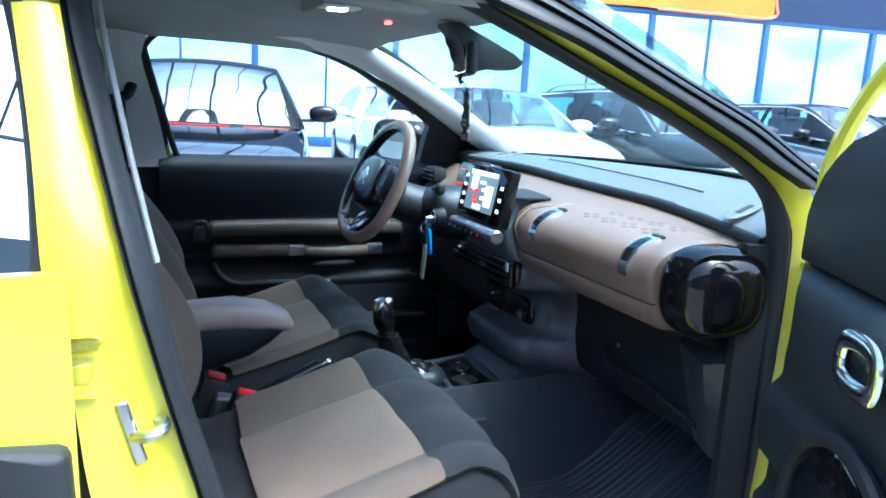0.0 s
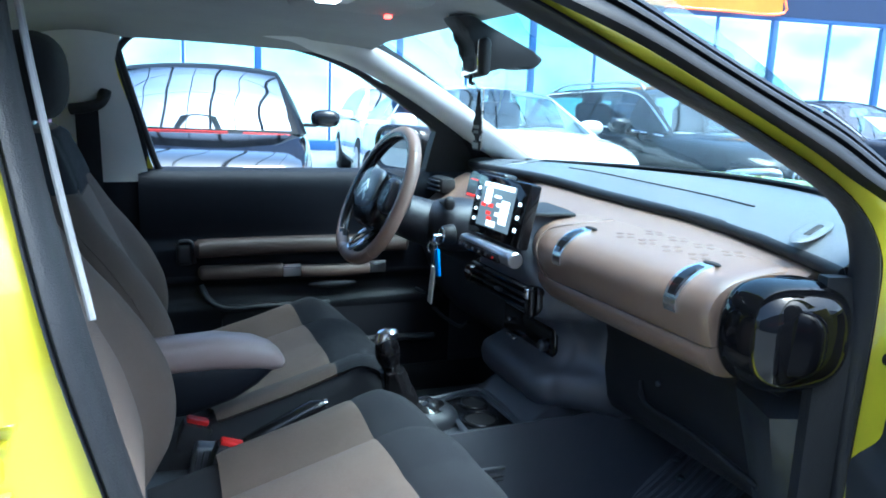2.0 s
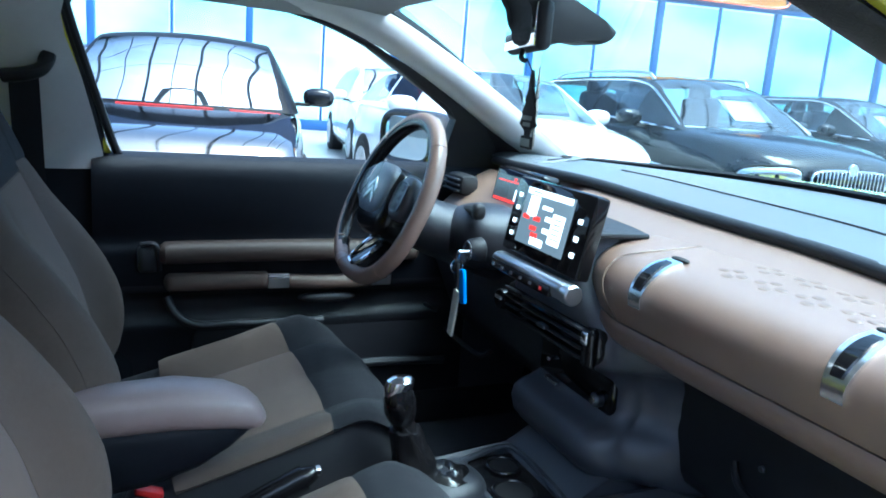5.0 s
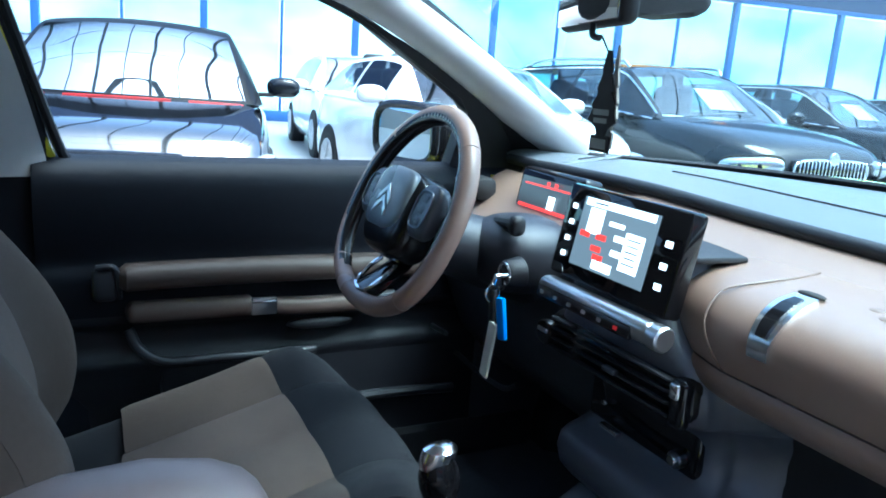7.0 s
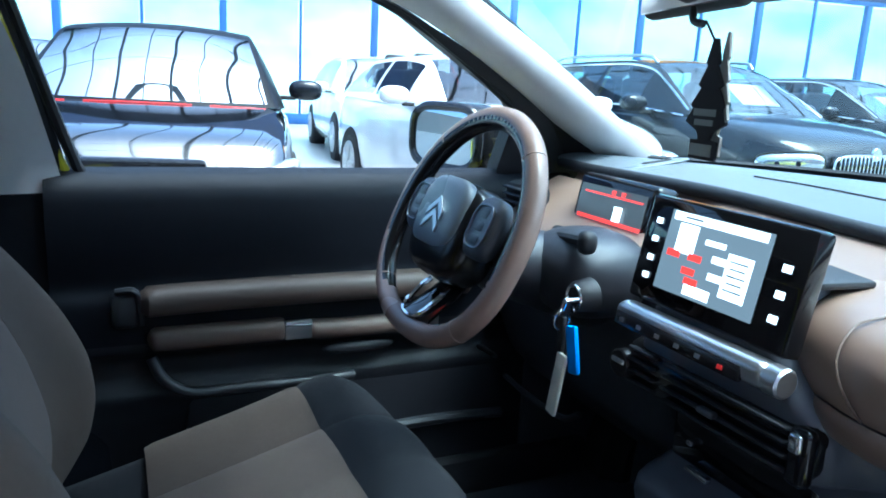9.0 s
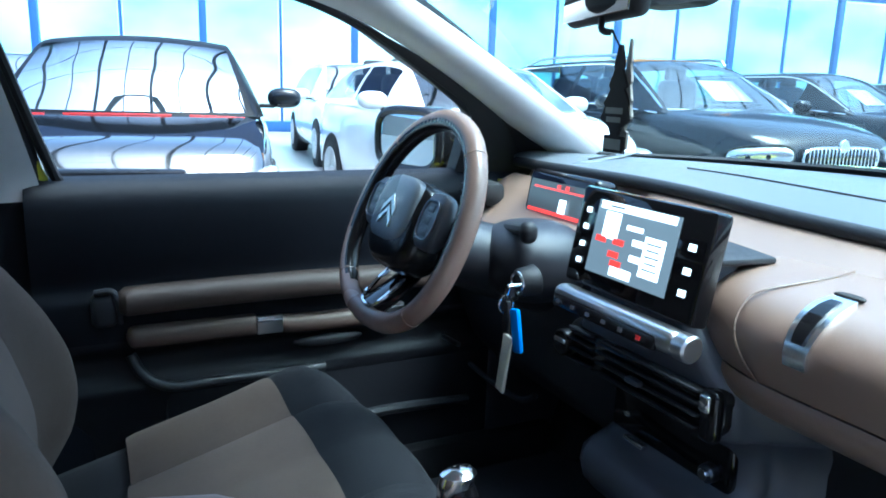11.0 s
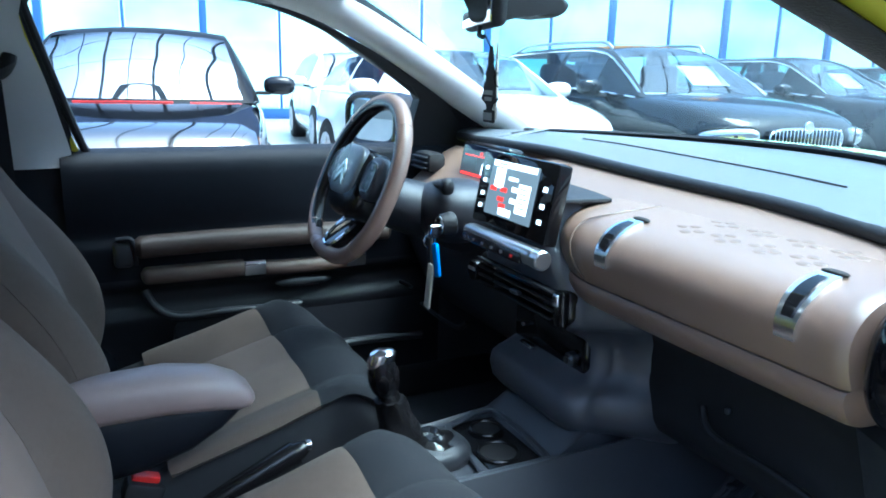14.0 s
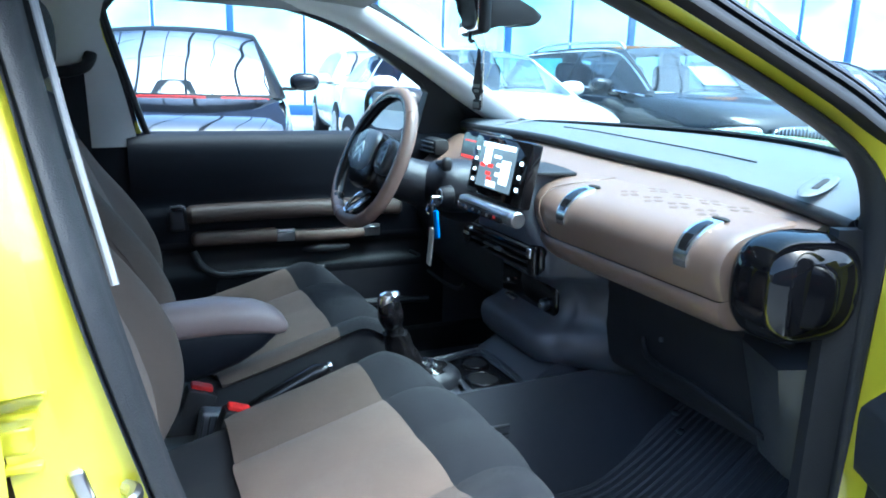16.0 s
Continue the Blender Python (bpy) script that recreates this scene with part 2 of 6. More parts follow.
def tube(pts, r, n=8, steps=None, closed=False, bm=None, flat=1.0, up=None):
    """A round bar along a smooth line; r is a number or a function of 0..1; flat squeezes it along up."""
    line = smooth_line(list(pts) + ([pts[0]] if closed else []), steps or 6 * len(pts))
    if closed:
        line = line[:-1]
    k = len(line)
    rings = []
    ref = Vector(up) if up else Vector((0.12, 0.2, 0.97))
    for i, p in enumerate(line):
        d = ((line[(i + 1) % k] - line[i - 1]) if closed else (line[min(i + 1, k - 1)] - line[max(i - 1, 0)])).normalized()
        a = d.cross(ref)
        a = a.normalized() if a.length > 1e-4 else d.orthogonal().normalized()
        b = a.cross(d)
        q = r(i / max(k - 1, 1)) if callable(r) else r
        rings.append([p + q * (math.cos(2 * math.pi * s / n) * a + flat * math.sin(2 * math.pi * s / n) * b) for s in range(n)])
    if closed:
        rings.append(rings[0])
        bm = loft(rings, caps=False, bm=bm)
        bmesh.ops.remove_doubles(bm, verts=bm.verts, dist=1e-6)
        return bm
    return loft(rings, bm=bm)


def disc(r, depth, n=24, axis='z', at=(0, 0, 0), r2=None, bm=None, edge=0.15):
    """A short cylinder with a softened rim, along an axis, round at."""
    r2 = r if r2 is None else r2
    e = edge * min(r, depth)
    prof = [(0.0001, -depth / 2), (r - e, -depth / 2), (r, -depth / 2 + e), (r2, depth / 2 - e), (r2 - e, depth / 2), (0.0001, depth / 2)]
    turn = {'z': Matrix(), 'x': Matrix.Rotation(radians(90), 4, 'Y'), 'y': Matrix.Rotation(radians(-90), 4, 'X')}[axis]
    rings = [[turn @ Vector((q * math.cos(2 * math.pi * s / n), q * math.sin(2 * math.pi * s / n), z)) + Vector(at) for s in range(n)] for q, z in prof]
    return loft(rings, bm=bm)


def blob(rx, ry, rz, at=(0, 0, 0), p=2.0, nu=16, nv=10, bm=None):
    """A rounded body; p over 2 makes it boxier."""
    def s(v, e):
        return math.copysign(abs(v) ** (2 / e), v)
    rings = []
    for j in range(nv + 1):
        b = -math.pi / 2 + math.pi * j / nv
        c = max(math.cos(b), 1e-3)
        rings.append([(at[0] + rx * s(c, p) * s(math.cos(a), p), at[1] + ry * s(c, p) * s(math.sin(a), p), at[2] + rz * s(math.sin(b), p))
                      for a in (2 * math.pi * i / nu for i in range(nu))])
    return loft(rings, bm=bm)


def prism(outline, a, b, axis='y', r=0.0, bm=None):
    """A flat outline (x, z for axis y; y, z for x; x, y for z) drawn out from a to b."""
    def put(p, d):
        return {'y': (p[0], d, p[1]), 'x': (d, p[0], p[1]), 'z': (p[0], p[1], d)}[axis]
    own = loft([[put(p, a) for p in outline], [put(p, b) for p in outline]])
    if r:
        bmesh.ops.bevel(own, geom=own.edges[:], offset=r, segments=2, profile=0.5, affect='EDGES')
    if bm is None:
        return own
    me = bpy.data.meshes.new("t")
    own.to_mesh(me)
    own.free()
    bm.from_mesh(me)
    bpy.data.meshes.remove(me)
    return bm


def lerp(a, b, t):
    return a + (b - a) * t


def curve1(keys, x):
    """A value between keys (x, value), softly joined without overshoot."""
    if x <= keys[0][0]:
        return keys[0][1]
    if x >= keys[-1][0]:
        return keys[-1][1]
    i = max(k for k in range(len(keys) - 1) if keys[k][0] <= x)

    def rate(k):
        return (keys[k + 1][1] - keys[k][1]) / (keys[k + 1][0] - keys[k][0])

    def slope(k):
        if k == 0:
            return rate(0)
        if k == len(keys) - 1:
            return rate(k - 1)
        a, b = rate(k - 1), rate(k)
        return 0.0 if a * b <= 0 else 2 * a * b / (a + b)
    h = keys[i + 1][0] - keys[i][0]
    t = (x - keys[i][0]) / h
    return ((2 * t ** 3 - 3 * t * t + 1) * keys[i][1] + (t ** 3 - 2 * t * t + t) * h * slope(i)
            + (3 * t * t - 2 * t ** 3) * keys[i + 1][1] + (t ** 3 - t * t) * h * slope(i + 1))


# ---------------------------------------------------------------- the hall
FLOOR_MAT = mat("grey_hall_floor", (0.19, 0.195, 0.20), 0.4, vary=0.06, scale=6, stain=0.12)
BLUE_FRAME = mat("blue_steel", (0.036, 0.105, 0.29), 0.4, vary=0.06, scale=30)
NAVY_PANEL = mat("navy_panel", (0.012, 0.030, 0.085), 0.5, vary=0.08, scale=8)
SOUTH_WALL = mat("grey_blue_wall", (0.10, 0.115, 0.14), 0.6, vary=0.06, scale=6)
WALL_PALE = mat("grey_end_wall", (0.16, 0.17, 0.18), 0.7, vary=0.04, scale=6)
ROOF_STEEL = mat("roof_steel", (0.10, 0.12, 0.15), 0.5, vary=0.1, scale=20)
BANNER = mat("orange_banner", (0.66, 0.26, 0.02), 0.6, vary=0.10, scale=5)
OUTSIDE = glow_mat("bright_daylight_distance", (0.85, 0.97, 1.0), 0.42)
on = OUTSIDE.node_tree
o_noise, o_ramp, o_co = on.nodes.new("ShaderNodeTexNoise"), on.nodes.new("ShaderNodeValToRGB"), on.nodes.new("ShaderNodeTexCoord")
o_noise.inputs["Scale"].default_value, o_noise.inputs["Detail"].default_value = 0.22, 4
o_ramp.color_ramp.elements[0].position, o_ramp.color_ramp.elements[0].color = 0.33, (0.48, 0.90, 0.95, 1)
o_ramp.color_ramp.elements[1].position, o_ramp.color_ramp.elements[1].color = 0.52, (1.0, 1.0, 1.0, 1)
o_map = on.nodes.new("ShaderNodeMapping")
o_map.inputs["Scale"].default_value = (0.8, 1.0, 1.6)
on.links.new(o_co.outputs["Object"], o_map.inputs["Vector"])
on.links.new(o_map.outputs["Vector"], o_noise.inputs["Vector"])
on.links.new(o_noise.outputs["Fac"], o_ramp.inputs["Fac"])
on.links.new(o_ramp.outputs["Color"], on.nodes["Principled BSDF"].inputs["Emission Color"])

HALL = pose(0, 0, 0, 0, 0, -11.3)          # the hall stands askew to the yellow car


def hall_part(name, bm, material, label="", category="", kind="structure"):
    ob = part(name, bm, material)
    ob.matrix_basis = HALL
    return tagged(ob, label, category, "", kind)


bm = rbox(70, 44, 0.2, 0, at=(6, 2, -0.1))
hall_part("floor", bm, FLOOR_MAT, "polished grey concrete showroom floor", "floor")
WY = 18.0                                   # the glazed wall, in the hall's own axes
# bays of the glazed wall
BAY, X0 = 3.55, -0.82
glazing = thing("window_1", "tall showroom glazing in blue steel frames", "window wall", kind="structure", at=HALL)
bm_post = rbox(0.17, 0.16, 4.0, 0.008)
bm_slim = rbox(0.07, 0.10, 4.0, 0.004)
post_me, slim_me = finish(bm_post, "post", BLUE_FRAME), finish(bm_slim, "mullion", BLUE_FRAME)
pane_me = finish(rbox(BAY / 2 - 0.13, 0.012, 3.9, 0), "pane", HALL_GLASS)
for k in range(-8, 10):
    x = X0 + BAY * k
    for name, me, dx in (("post", post_me, 0), ("mullion", slim_me, BAY / 2), ("pane", pane_me, BAY / 4), ("pane", pane_me, 3 * BAY / 4)):
        ob = new(name, me)
        ob.parent, ob.matrix_basis = glazing, pose(x + dx, WY, 2.0)
        ob.visible_shadow = name != "pane"
part("rail", rbox(BAY * 18, 0.12, 0.12, 0.005, at=(X0 + BAY * 1.5, WY, 4.06)), BLUE_FRAME, glazing)
part("rail", rbox(BAY * 18, 0.12, 0.25, 0.005, at=(X0 + BAY * 1.5, WY, 0.13)), BLUE_FRAME, glazing)
# Carried up out of view so that the SUV bonnet reflects dark.
hall_part("wall_north", rbox(70, 0.25, 3.6, 0, at=(6, WY + 0.05, 5.92)), NAVY_PANEL, "navy blue fascia panels over the glazing", "wall")
# Unseen wall, added to limit and tone the light through the open door.
hall_part("wall_south", rbox(70, 0.25, 7.6, 0, at=(6, -12, 3.8)), SOUTH_WALL, "unseen grey-blue wall added along the hall", "wall")
# Unseen end walls, added; their grey keeps reflections dark.
hall_part("wall_west", rbox(0.25, 34, 6.4, 0, at=(-26, 1, 3.2)), WALL_PALE, "unseen grey end wall added to the hall", "wall")
hall_part("wall_east", rbox(0.25, 34, 6.4, 0, at=(38, 1, 3.2)), WALL_PALE, "unseen grey end wall added to the hall", "wall")
back = hall_part("backdrop", rbox(90, 0.1, 8, 0, at=(6, WY + 6, 3.5)), OUTSIDE, "overexposed daylight beyond the glazing", "sky")
# glazed roof: a grid of steel bars, arched a little
bm = bmesh.new()
for k in range(-11, 16):
    x = X0 + 2.4 * k
    tube([(x, -16 + 34 * q, 7.6 + 12.0 * q * (1 - q)) for q in (0, 0.25, 0.5, 0.75, 1)], 0.075, 6, 16, bm=bm)
for j in range(0, 15):
    y = -16 + j * (WY + 16) / 14
    z = 7.6 + 12.0 * (j / 14) * (1 - j / 14)
    rbox(64, 0.055, 0.06, 0, at=(6, y, z + 0.05), bm=bm)
for k in range(-11, 16):
    x = X0 + 2.4 * k + 1.2
    tube([(x, -16 + 34 * q, 7.65 + 12.0 * q * (1 - q)) for q in (0, 0.25, 0.5, 0.75, 1)], 0.03, 5, 16, bm=bm)
hall_part("ceiling", bm, ROOF_STEEL, "arched roof of dark steel glazing bars", "ceiling")
# Unseen neon, added for red in the reflections.
hall_part("trim", rbox(26, 0.06, 0.14, 0, at=(2, -11.84, 3.0)), glow_mat("red_neon", (1.0, 0.08, 0.03), 0.5), "unseen red neon strip added on the grey-blue wall", "neon strip")
flag = thing("banner", "bright orange hanging banner on the fascia", "banner")
flag.matrix_basis = HALL
part("cloth", sheet(lambda u, v: (lerp(8.05, 13.45, u), WY - 0.12 + 0.03 * math.sin(u * 17), lerp(6.2, 4.16, v) + 0.02 * math.sin(u * 9)), 30, 6, 0.01), BANNER, flag)
part("neon_edge", tube([(9.9, WY - 0.17, 4.16), (11.6, WY - 0.17, 4.15), (13.43, WY - 0.17, 4.18), (13.47, WY - 0.17, 4.7), (13.46, WY - 0.17, 6.1)], 0.035, 6, 40), glow_mat("red_tube", (1.0, 0.16, 0.04), 0.6), flag, "red neon tube along the banner")


# ---------------------------------------------------------------- parked cars
HEADLAMP = mat("clear_headlamp", (0.55, 0.57, 0.6), 0.14, metal=0.75, vary=0.15, scale=25)
TYRE = mat("tyre_rubber", (0.02, 0.02, 0.021), 0.8, vary=0.1)
RIM = mat("alloy_rim", (0.5, 0.51, 0.53), 0.3, metal=0.8)
PAPER = mat("white_paper", (0.8, 0.82, 0.82), 0.7)
BLACK_PAINT = mat("black_paint", (0.004, 0.004, 0.005), 0.05, coat=1.0, spec=0.5, vary=0.05, ior=2.4)
WHITE_PAINT = mat("white_paint", (0.82, 0.83, 0.84), 0.25, coat=1.0, vary=0.02)
MAROON = mat("dark_red_paint", (0.030, 0.004, 0.005), 0.2, coat=0.6, vary=0.05)
MATTE_BLACK = mat("dull_black_paint", (0.004, 0.004, 0.005), 0.35, spec=0.12, vary=0.05)
ANTHRACITE = mat("anthracite_paint", (0.008, 0.010, 0.014), 0.14, coat=0.22, spec=0.25, vary=0.05)


def wheel(parent, r, at, side):
    w = part("wheel", disc(r, 0.2, 28, 'y', edge=0.25), TYRE, parent, at=pose(*at))
    bm = disc(r * 0.68, 0.03, 24, 'y', at=(0, side * 0.095, 0))
    for k in range(5):
        a = 2 * math.pi * k / 5
        rbox(r * 0.6, 0.03, 0.05, 0.01, 1, at=(0.34 * r * math.cos(a), side * 0.105, 0.34 * r * math.sin(a)), bm=bm, turn=Matrix.Rotation(-a, 3, 'Y'))
    part("rim", bm, RIM, w)


def parked_car(name, label, paint, at, turn, length=4.5, width=1.8, height=1.46, cowl=1.05, hood=0.74, belt=0.96, rails=False, slats=0, estate=True, sheets=True, chrome=False, line=False, glass=None):
    """A car with its nose at x = 0, running back along -x."""
    car = thing(name, label, "car", "cars parked in a row", at=pose(at[0], at[1], 0, 0, 0, turn))
    L, W, Hh = length, width / 2, height
    back = -L
    top = [(-L, 0.72), (-L + 0.12, 0.92), (-L + 0.4, belt + 0.03), (-cowl - 0.1, belt), (-cowl, belt - 0.005), (-cowl * 0.5, lerp(hood, belt, 0.66)), (-0.12, hood), (-0.03, hood - 0.06), (0, hood - 0.16)]
    if line:
        top[-5:] = [(-cowl, belt - 0.002), (-0.80 * cowl, belt - 0.026), (-0.60 * cowl, belt - 0.060), (-0.42 * cowl, belt - 0.097), (-0.28 * cowl, belt - 0.128), (-0.20 * cowl, belt - 0.149), (-0.14 * cowl, belt - 0.180), (-0.09 * cowl, belt - 0.230), (-0.04 * cowl, belt - 0.32), (0, belt - 0.46)]
    nose = (0.98, 0.94, 0.84, 0.72) if line else (0.98, 0.90, 0.78, 0.66)
    half = [(-L, W * 0.78), (-L + 0.15, W * 0.93), (-L + 0.7, W), (-1.2, W), *zip((-0.6, -0.25, -0.08, 0), (W * q for q in nose))]
    xs = [back, back + 0.05, back + 0.15, back + 0.4, back + 0.9] + [lerp(back + 1.2, -1.3, k / 6) for k in range(7)] + [-cowl - 0.1, -cowl, *(lerp(-cowl, 0, k / 18) for k in range(1, 17)), -0.06, -0.02, 0]
    rings = []
    for x in xs:
        z, w = curve1(top, x), curve1(half, x)
        crown = (0.022 if line else 0.05) if x > -cowl else 0.0
        prof = [(w * 0.9, 0.2), (w * 0.985, 0.34), (w, 0.5), (w * 0.99, 0.5 + (z - 0.5) * 0.55), (w * 0.965, z - 0.06), (w * 0.92, z - 0.012), (w * 0.78, z + 0.006 + crown * 0.35), (w * 0.4, z + crown * 0.9 + 0.006), (0, z + crown + 0.008)]
        ring = [(x, y, q) for y, q in prof] + [(x, -y, q) for y, q in prof[-2::-1]]
        rings.append(ring)
    part("body", loft(rings), paint, car, angle=50)
    # greenhouse
    c0, r0 = -cowl + 0.08, -cowl - 0.72
    tail = back + (0.16 if estate else 0.3)
    roof = [(tail, belt + 0.02), (tail + 0.30, Hh - 0.12), (tail + 0.55, Hh - 0.04), (-2.3, Hh), (r0, Hh - 0.035), (lerp(c0, r0, 0.5), lerp(belt, Hh - 0.035, 0.62 if line else 0.56)), (c0, belt)]
    yr = [(tail, W * 0.80), (tail + 0.5, W * 0.66), (-2.2, W * 0.68), (r0, W * 0.70), (c0, W * 0.86)]

    def G(x, t):
        zr, y1 = curve1(roof, x), curve1(yr, x)
        y0 = W * 0.955 if x < c0 - 0.25 else lerp(W * 0.955, W * 0.88, (x - c0 + 0.25) / 0.25)
        s = abs(2 * t - 1)
        sg = 1 if t < 0.5 else -1
        if s > 0.5:
            k = (1 - s) * 2
            return Vector((x, sg * (lerp(y0, y1, k) + 0.02 * math.sin(math.pi * k)), lerp(belt - 0.01, zr, k)))
        k = s * 2
        return Vector((x + (0.15 if line else 0.06) * (1 - k * k) * (1 if x > r0 - 0.1 else 0), sg * y1 * k, zr + 0.045 * (1 - k ** 2) * (1 if x < r0 else max(0.0, (c0 - x) / (c0 - r0)))))

    gx = sorted({tail, tail + 0.05, tail + 0.28, tail + 0.34, tail + 0.55, -2.55, -2.63, *(lerp(tail + 0.6, -2.7, k / 5) for k in range(6)), -2.45, -2.2, r0, r0 - 0.16, r0 - 0.05, *(lerp(r0 + 0.03, c0 - 0.03, k / 14) for k in range(15)), c0, r0 + 0.1})
    gt = [0, 0.035, 0.08, 0.12, 0.16, 0.2, 0.225, 0.25, 0.262, 0.28, 0.3, 0.325, 0.35, 0.375, 0.4, 0.425, 0.45, 0.475, 0.5]
    gt = gt + [1 - t for t in gt[-2::-1]]
    shell, panes = bmesh.new(), {}
    for a, b in zip(gx, gx[1:]):
        for t0, t1 in zip(gt, gt[1:]):
            xm, tm = (a + b) / 2, min((t0 + t1) / 2, 1 - (t0 + t1) / 2)
            key = None
            if r0 + (0.10 if line else 0.03) < xm < c0 - 0.03 and tm > 0.262:
                key = "windscreen"
            elif xm < tail + 0.28 and xm > tail + 0.05 and tm > 0.3:
                key = "rear_window"
            elif 0.035 < tm < 0.225:
                side = "l" if (t0 + t1) < 1 else "r"
                if -2.55 < xm < r0 - 0.05 + 0.15:
                    key = "front_window" + side
                elif -3.6 < xm < -2.63:
                    key = "rear_side_window" + side
                elif tail + 0.34 < xm <= -3.68 and estate:
                    key = "quarter_window" + side
            tgt = panes.setdefault(key, bmesh.new()) if key else shell
            q = [tgt.verts.new(G(x, t)) for x, t in ((a, t0), (b, t0), (b, t1), (a, t1))]
            tgt.faces.new(q)
    for b in (shell, *panes.values()):
        bmesh.ops.remove_doubles(b, verts=b.verts, dist=1e-4)
    part("greenhouse", shell, MATTE_BLACK if line else paint, car, angle=50)
    if chrome:
        for t in (0.232, 0.768):
            part("window_trim", tube([G(lerp(tail + 0.4, c0 - 0.06, k / 14), t) + Vector((0, 0.004 if t < 0.5 else -0.004, 0.002)) for k in range(15)], 0.011, 6, 60), CHROME, car)
            part("window_trim", tube([G(lerp(tail + 0.3, c0 - 0.06, k / 8), 0.03 if t < 0.5 else 0.97) + Vector((0, 0.006 if t < 0.5 else -0.006, 0.0)) for k in range(9)], 0.009, 6, 40), CHROME, car)
    for key, b in panes.items():
        ob = part(key.rstrip("lr") if key[-2:] in ("wl", "wr") else key, b, FACING_GLOSS_GLASS if key == "windscreen" and line else glass or DARK_GLASS, car)
        ob.visible_shadow = False
    # Near-black filler box stands in for the shaded inside of the car.
    part("cabin_shade", rbox(L - cowl - 0.9, width * 0.86, 0.5, 0.1, at=((tail - cowl) / 2 - 0.1, 0, belt - 0.3)), DARK, car)
    for sx in (-2.35, -3.2):
        for sy in (-0.38, 0.38):
            bm = rbox(0.16, 0.46, 0.5, 0.07, 3, at=(sx, sy, belt + 0.05))
            rbox(0.1, 0.26, 0.18, 0.05, 3, at=(sx - 0.05, sy, belt + 0.36), bm=bm)
            part("seat", bm, BLACK_CLOTH, car)
    for s in (1, -1):
        dm = part("door_mirror", blob(0.085, 0.125, 0.075, at=(-cowl - 0.42, s * (W + 0.12), belt + (0.12 if line else 0.07)), p=2.6, nu=20, nv=12), ANTHRACITE if line else paint, car)
        part("mirror_foot", rbox(0.06, 0.12, 0.03, 0.01, 2, at=(-cowl - 0.40, s * (W - 0.01), belt + (0.06 if line else 0.0))), TYRE, dm)
        if slats:
            lamp = part("headlight", blob(0.235, 0.080, 0.072, p=3.2, nu=28, nv=14), HEADLAMP, car, "clear headlight with a bright reflector", at=pose(-0.120, s * W * 0.765, hood - 0.125, 0, -6, -s * 46))
            for q in (-0.08, 0.06):
                part("projector", blob(0.042, 0.087, 0.044, at=(q, 0, 0), p=2.2, nu=18, nv=10), GLOSS_BLACK, lamp)
            part("lamp_frame", tube([(0.235 * math.copysign(abs(math.cos(a)) ** 0.6, math.cos(a)), s * 0.012, 0.080 * math.copysign(abs(math.sin(a)) ** 0.6, math.sin(a))) for a in (2 * math.pi * k / 20 for k in range(20))], 0.008, 6, 60, closed=True, up=(0, 1, 0)), GLOSS_BLACK, lamp)
        elif line:
            part("headlight", blob(0.20, 0.05, 0.05, p=3.0, nu=24, nv=12), HEADLAMP, car, at=pose(-0.15, s * W * 0.83, belt - 0.32, 0, 14, -s * 48))
        else:
            part("headlight", blob(0.22, 0.11, 0.065, at=(-0.22, s * W * 0.80, hood - 0.08), p=2.5), HEADLAMP, car)
        for x in (-0.86, -L + 0.85):
            # Dark disc stands in for the shade of the wheel well.
            part("wheel_arch", disc(0.385, 0.24, 28, 'y', at=(x, s * (W - 0.115), 0.33)), DARK, car)
            wheel(car, 0.325, (x, s * (W - 0.09), 0.325), s)
        if rails:
            part("roof_rail", tube([(-1.9, s * W * 0.64, Hh - 0.02), (-2.1, s * W * 0.66, Hh + 0.045), (-3.4, s * W * 0.66, Hh + 0.04), (-3.9, s * W * 0.63, Hh - 0.03)], 0.016, 8), SATIN, car)
    g = part("grille", rbox(0.06, W * 0.90, 0.17, 0.03, 2, at=(0.004, 0, hood - 0.135)), GLOSS_BLACK, car)
    if slats:
        part("grille_frame", tube([(0.030, 0.45 * W * math.copysign(abs(math.cos(a)) ** 0.5, math.cos(a)), hood - 0.135 + 0.085 * math.copysign(abs(math.sin(a)) ** 0.6, math.sin(a))) for a in (2 * math.pi * k / 24 for k in range(24))], 0.010, 6, 72, closed=True, up=(1, 0, 0)), CHROME, g)
    for k in range(slats):
        part("slat", rbox(0.03, 0.012, 0.155, 0.004, 1, at=(0.036, lerp(-0.40, 0.40, k / (slats - 1)) * W, hood - 0.135)), CHROME, g)
    if slats:
        part("badge", disc(0.05, 0.02, 20, 'x', at=(0.035, 0, hood - 0.040)), CHROME, car)
    # Red tubes stand in for a red line reflected in the bonnet.
    for a, b in ((-0.86, -0.52), (-0.40, 0.30), (0.42, 0.80)) if line else ():
        part("red_reflection", tube([(-cowl + 0.25 - 0.15 * y * y, y * W, belt + 0.008 - 0.022 * y * y) for y in (a, lerp(a, b, 0.33), lerp(a, b, 0.67), b)], 0.0045, 6, 12), RED, car, "red reflection made as a thin tube below the windscreen")
    part("lower_grille", rbox(0.06, W * 1.0, 0.14, 0.03, 2, at=(-0.02, 0, 0.32)), DARK, car)
    part("number_plate", rbox(0.015, 0.5, 0.11, 0.004, 1, at=(0.03, 0, 0.44)), PAPER, car)
    if not line:
        part("wiper", tube([(-cowl + 0.02, -0.45, belt + 0.03), (-cowl - 0.06, 0.1, belt + 0.07), (-cowl - 0.12, 0.5, belt + 0.08)], 0.01, 6), RUBBER, car)
